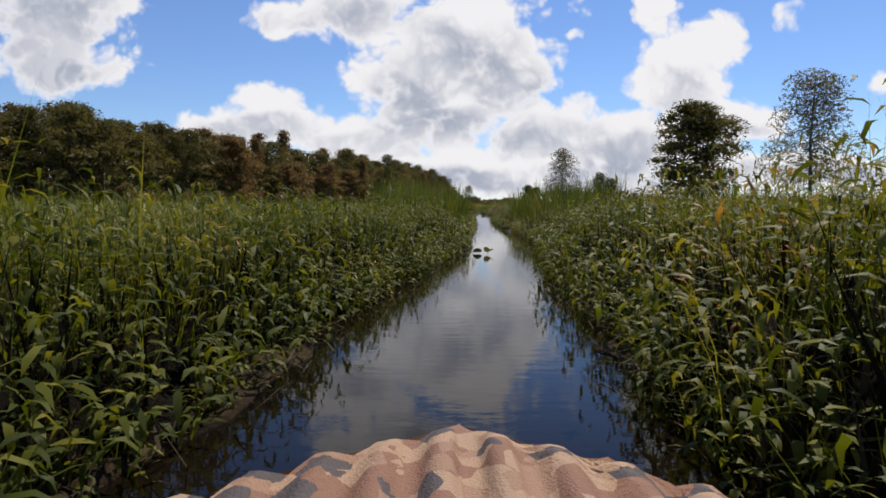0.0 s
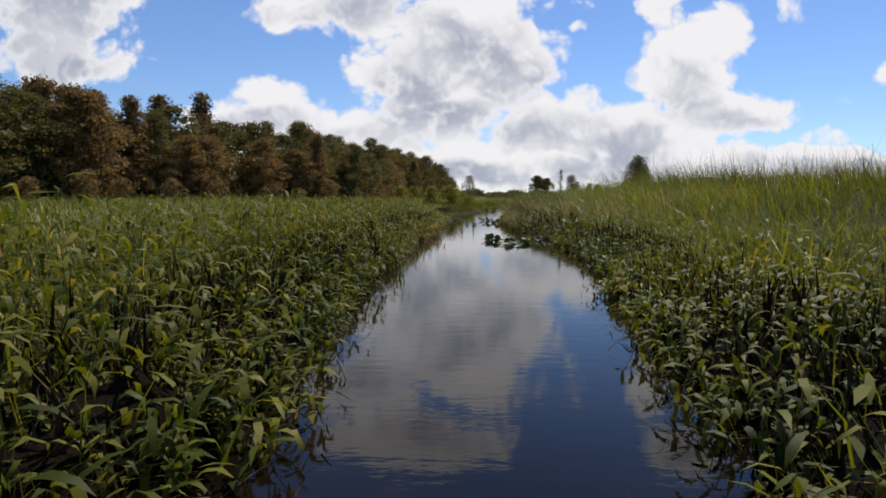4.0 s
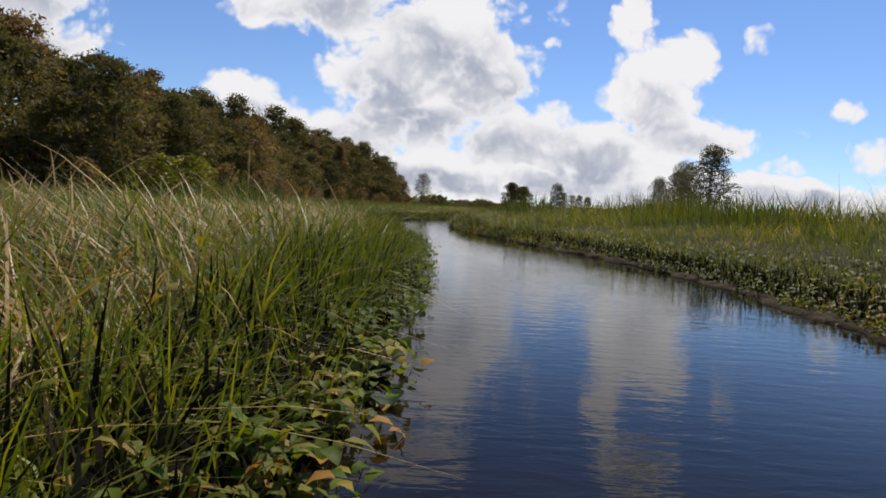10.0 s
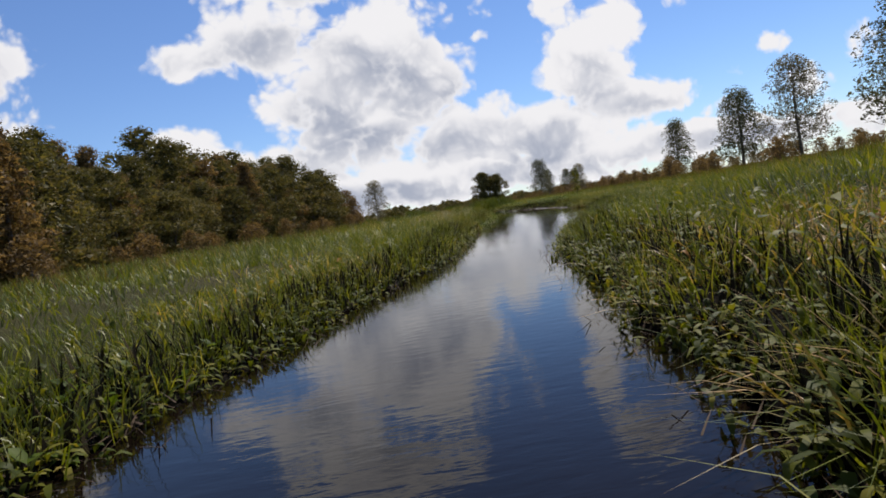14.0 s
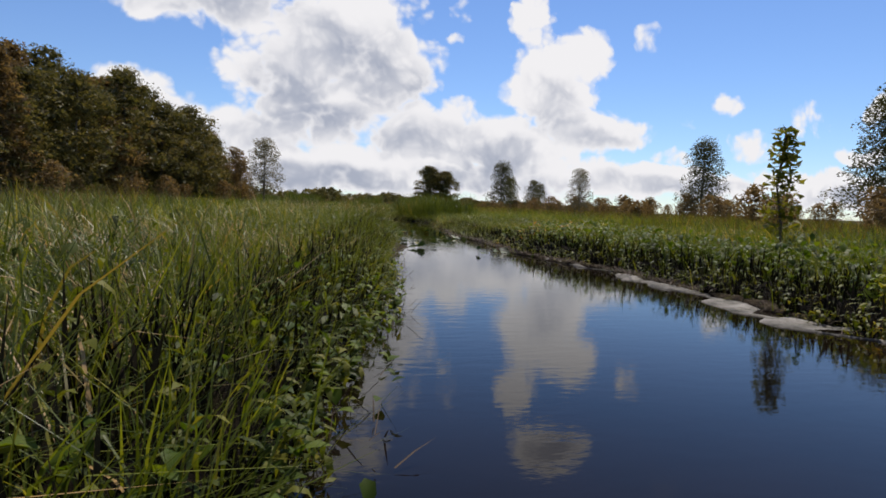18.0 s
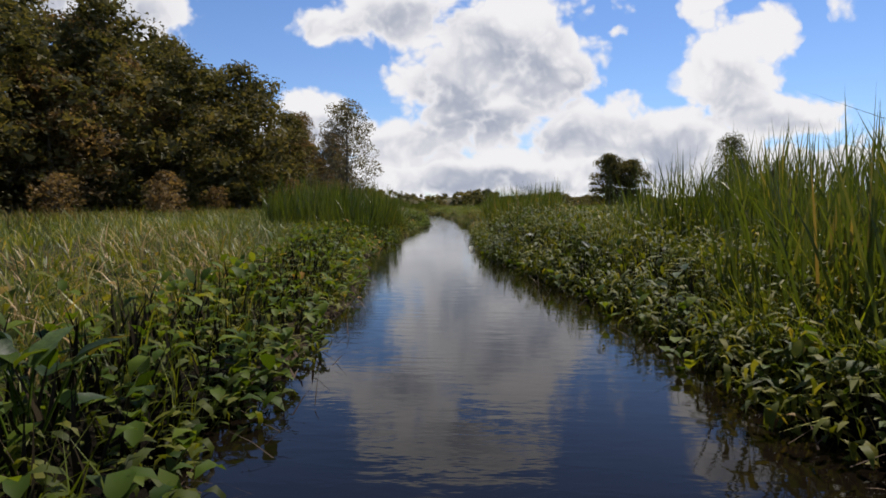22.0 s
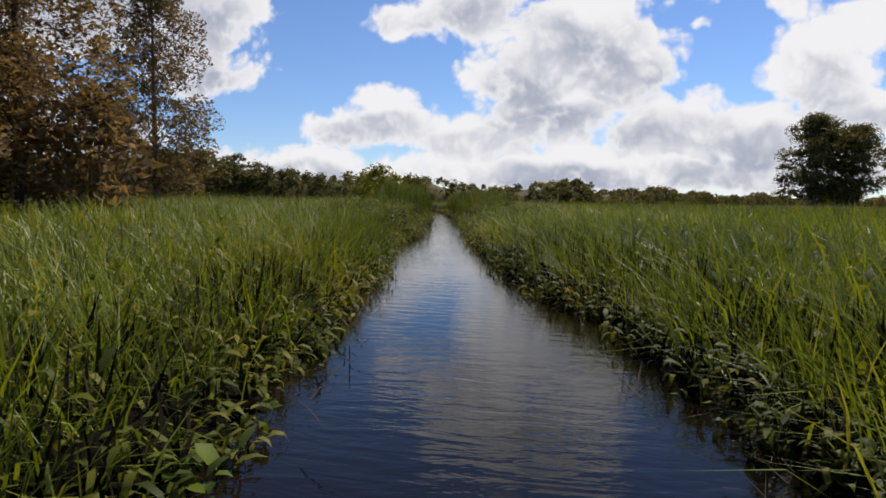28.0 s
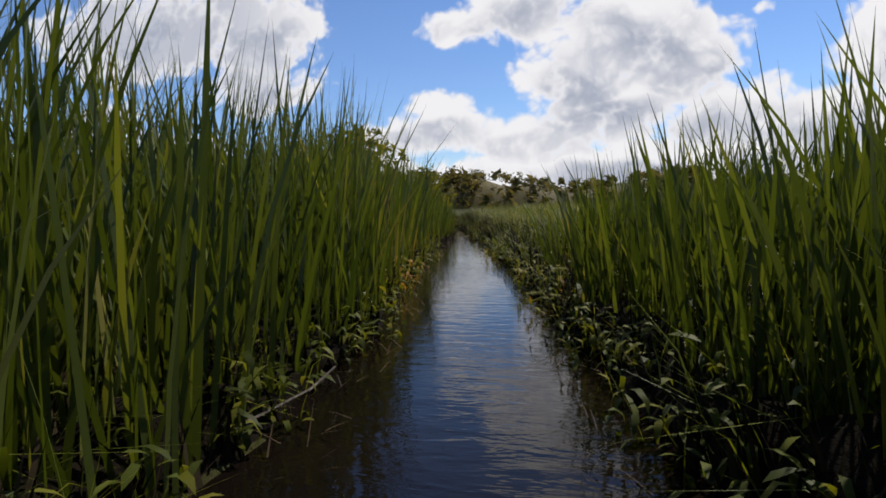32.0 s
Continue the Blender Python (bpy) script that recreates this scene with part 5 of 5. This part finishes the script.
BLADES = [blade_mesh("leaf", 0.17, 0.10, 1), blade_mesh("leaf", 0.21, 0.09, 2), blade_mesh("leaf", 0.15, 0.11, 3)]
for side, t0, t1, d0, d1, count in ((-1, 19.6, 22.6, 0.0, 0.8, 26), (-1, 4.8, 6.4, 0.0, 0.7, 12), (1, 4.6, 5.6, 0.0, 0.6, 8), (1, 6.9, 8.4, 0.0, 0.7, 10), (-1, 26.4, 27.6, 0.0, 0.8, 10), (-1, 29.6, 31.0, 0.0, 0.8, 10), (1, 22.6, 24.0, 0.0, 0.7, 8)):
    base, d, s = scatter(side, S(t0), S(t1), d0, d1, count)
    for (x, y, z), away in zip(base, d):
        plant = new("pickerel_plant")
        tagged(plant, "pickerelweed plant with broad drooping leaves on long stalks", "plant", "pickerel plants on the bank")
        plant.matrix_basis = pose(float(x), float(y), max(0.0, float(z)), 0, 0, float(pr.uniform(0, 360)))
        for k in range(int(pr.integers(4, 8))):
            az, lean, high = k * 137.0 + pr.uniform(-20, 20), pr.uniform(0.05, 0.25), pr.uniform(0.22, 0.52) * (0.6 + 0.5 * away)
            tip = Matrix.Rotation(radians(az), 4, "Z") @ Vector((lean * 0.8, 0, high))
            stalk = part("stalk", STALK, plant)
            stalk.matrix_basis = Vector((0, 0, 1)).rotation_difference(tip).to_matrix().to_4x4() @ Matrix.Diagonal((1, 1, tip.length, 1))
            leaf = part("leaf", BLADES[int(pr.integers(0, 3))], plant)
            leaf.matrix_basis = pose(*tip, pr.normal(0, 18), pr.uniform(-55, 5), az) @ Matrix.Diagonal((*[pr.uniform(0.75, 1.2)] * 3, 1))

YELLOW = plain_material("yellow_leaf", ((0.35, (0.20, 0.13, 0.01)), (0.6, (0.42, 0.27, 0.015)), (0.8, (0.16, 0.09, 0.02))), 18.0, 0.45, 0.4)
for x, y, turn in ((21.09, 203.65, 20), (21.99, 203.95, 170), (8.0, 92.8, 60), (4.3, 54.6, 300)):
    me = pad_mesh("yellow_leaf", 0.085, 0.75, int(turn))
    me.materials[0] = YELLOW
    leaf = new("yellow_leaf", me)
    tagged(leaf, "curled yellow lily leaf floating on the dark water", "leaf", "yellow leaves")
    leaf.matrix_basis = pose(x, y, 0.012, 6, 0, turn)

# ---- posts and drift sticks ----
def stick(name, label, category, points, r0, r1, mat):
    root = new(name, limb_mesh(name, [[(p, r0 + (r1 - r0) * i / (len(points) - 1)) for i, p in enumerate(points)]], mat))
    return tagged(root, label, category)


for x, y, h in ((9.0, 141.9, 0.22), (9.3, 141.7, 0.19), (8.75, 142.4, 0.16)):
    stick("stake", "short weathered wooden stake standing in the water by the bank", "stake", [(x, y, -0.4), (x + 0.01, y, h * 0.5), (x + 0.03, y + 0.01, h)], 0.022, 0.016, BARK)
stick("drift_stick", "dark drift stick poking out of the water", "stick", [(10.4, 310.4, -0.1), (10.45, 310.4, 0.12), (10.55, 310.45, 0.2)], 0.015, 0.008, BARK)
stick("fallen_branch", "pale brown fallen branch lying along the waterline", "branch", [(7.8, 317.0, 0.03), (7.97, 317.25, 0.05), (8.13, 317.6, 0.09), (8.25, 318.07, 0.13), (8.27, 318.3, 0.18)], 0.022, 0.008, BARK)
stick("fallen_branch", "bleached broken branch leaning on the bank", "branch", [(8.0, 141.2, 0.05), (8.4, 142.4, 0.25), (8.6, 143.2, 0.35)], 0.05, 0.02, BARK)

def forked(name, label, category, limbs, mat):
    root = new(name, limb_mesh(name, [[(p, r0 + (r1 - r0) * i / (len(points) - 1)) for i, p in enumerate(points)] for points, r0, r1 in limbs], mat))
    return tagged(root, label, category)


forked("driftwood", "dark wet forked driftwood among lily leaves by the bank", "branch",
       [([(2.40, 22.98, -0.03), (2.47, 23.12, 0.05), (2.62, 23.25, 0.12), (2.85, 23.35, 0.14)], 0.035, 0.018), ([(2.47, 23.12, 0.05), (2.42, 23.2, 0.13), (2.30, 23.26, 0.17)], 0.012, 0.006),
        ([(2.55, 23.2, 0.08), (2.52, 23.3, 0.17), (2.45, 23.36, 0.22)], 0.01, 0.005)], BARK)
stick("fallen_branch", "thin pale dead branch lying over the waterline litter", "branch", [(0.69, 22.60, 0.06), (0.94, 22.67, 0.10), (1.21, 22.91, 0.05)], 0.012, 0.006, BARK)
stick("bent_stem", "dark bent dead stem rising from the water", "stick", [(12.28, 297.78, -0.02), (12.13, 297.82, 0.04), (12.18, 298.11, 0.14), (12.17, 298.32, 0.12)], 0.009, 0.006, BARK)
stick("bent_stem", "dark bent dead stem rising from the water", "stick", [(12.12, 297.58, -0.02), (12.10, 297.72, 0.15)], 0.009, 0.006, BARK)
stick("drift_reed", "pale flattened reed stalks lying on the waterline", "reed", [(18.14, 241.36, 0.10), (18.46, 242.12, 0.08)], 0.008, 0.005, STRAW)
stick("drift_reed", "pale flattened reed stalks lying on the waterline", "reed", [(18.31, 241.24, 0.06), (18.47, 241.99, 0.06)], 0.008, 0.005, STRAW)
stick("drift_reed", "pale flattened reed stalks lying on the waterline", "reed", [(18.06, 241.55, 0.16), (18.33, 242.23, 0.10)], 0.007, 0.004, REED)

# ---- bow of the boat at the start of the run ----
def camo_material():
    m, nodes, links = material("camouflage_deck")
    tc = nodes.new("ShaderNodeTexCoord")
    vor = nodes.new("ShaderNodeTexVoronoi")
    vor.inputs["Scale"].default_value = 15.0
    nz = nodes.new("ShaderNodeTexNoise")
    nz.inputs["Scale"].default_value = 6.0
    links.new(tc.outputs["Object"], nz.inputs["Vector"])
    mad = nodes.new("ShaderNodeVectorMath")
    mad.operation = "MULTIPLY_ADD"
    links.new(nz.outputs["Color"], mad.inputs[0])
    mad.inputs[1].default_value = (0.12, 0.12, 0.0)
    links.new(tc.outputs["Object"], mad.inputs[2])
    links.new(mad.outputs[0], vor.inputs["Vector"])
    sep = nodes.new("ShaderNodeSeparateColor")
    links.new(vor.outputs["Color"], sep.inputs[0])
    r = nodes.new("ShaderNodeValToRGB")
    r.color_ramp.interpolation = "CONSTANT"
    for at, col in ((0.36, (0.19, 0.088, 0.048)), (0.62, (0.055, 0.042, 0.040)), (0.80, (0.25, 0.14, 0.082))):
        e = r.color_ramp.elements.new(at)
        e.color = (*col, 1)
    r.color_ramp.elements[0].color = (0.31, 0.195, 0.115, 1)
    r.color_ramp.elements[-1].color = (0.28, 0.175, 0.105, 1)
    links.new(sep.outputs[0], r.inputs[0])
    p = nodes.new("ShaderNodeBsdfPrincipled")
    links.new(r.outputs[0], p.inputs["Base Color"])
    p.inputs["Roughness"].default_value = 0.8
    b = nodes.new("ShaderNodeBump")
    b.inputs["Strength"].default_value, b.inputs["Distance"].default_value = 0.6, 0.006
    gr = nodes.new("ShaderNodeTexNoise")
    gr.inputs["Scale"].default_value = 160.0
    links.new(tc.outputs["Object"], gr.inputs["Vector"])
    links.new(gr.outputs[0], b.inputs["Height"])
    links.new(b.outputs[0], p.inputs["Normal"])
    links.new(p.outputs[0], nodes.new("ShaderNodeOutputMaterial").inputs[0])
    return m


CAMO = camo_material()
boat = new("boat")
tagged(boat, "flat-bottomed boat bow with tan, brown and grey camouflage deck", "boat")
NOSE, DECK = 1.58, 0.44
ys = np.linspace(-2.6, NOSE, 90)
half = np.tanh(1.42 * (NOSE - ys)) + 0.004
us = np.linspace(-1, 1, 81)
dxs = us[None] * half[:, None] + 0.045
dys = np.repeat(ys[:, None], 81, 1)
ridge = 0.018 * np.tanh(2.5 * np.cos(dxs * 2 * np.pi / 0.13)) * np.clip(half / 0.3, 0, 1)[:, None]
dzs = DECK + 0.03 * (1 - us[None] ** 2) + ridge - 0.03 * np.clip((dys - 1.3) / 0.3, 0, 1) ** 2
gi = np.arange(90 * 81).reshape(90, 81)
dq = np.stack([gi[:-1, :-1], gi[:-1, 1:], gi[1:, 1:], gi[1:, :-1]], -1).reshape(-1, 4)
part("deck", mesh_from("deck", np.stack([dxs.ravel(), dys.ravel(), dzs.ravel()], 1), dq, CAMO, True), boat)
hv = []
for sx in (-1, 1):
    for drop, tuck in ((DECK - 0.004, 1.0), (0.25, 0.93), (-0.1, 0.72)):
        hv.append(np.stack([0.045 + sx * half * tuck, ys * (1 if tuck == 1 else 0.985), np.full(90, drop)], 1))
i = np.arange(89)
hf = np.concatenate([np.stack([i + 90 * j, i + 1 + 90 * j, i + 1 + 90 * (j + 1), i + 90 * (j + 1)], 1) for j in (0, 1, 3, 4)] + [np.stack([i + 180, i + 181, i + 451, i + 450], 1)])
part("hull", mesh_from("hull", np.concatenate(hv), hf, CAMO, True), boat)
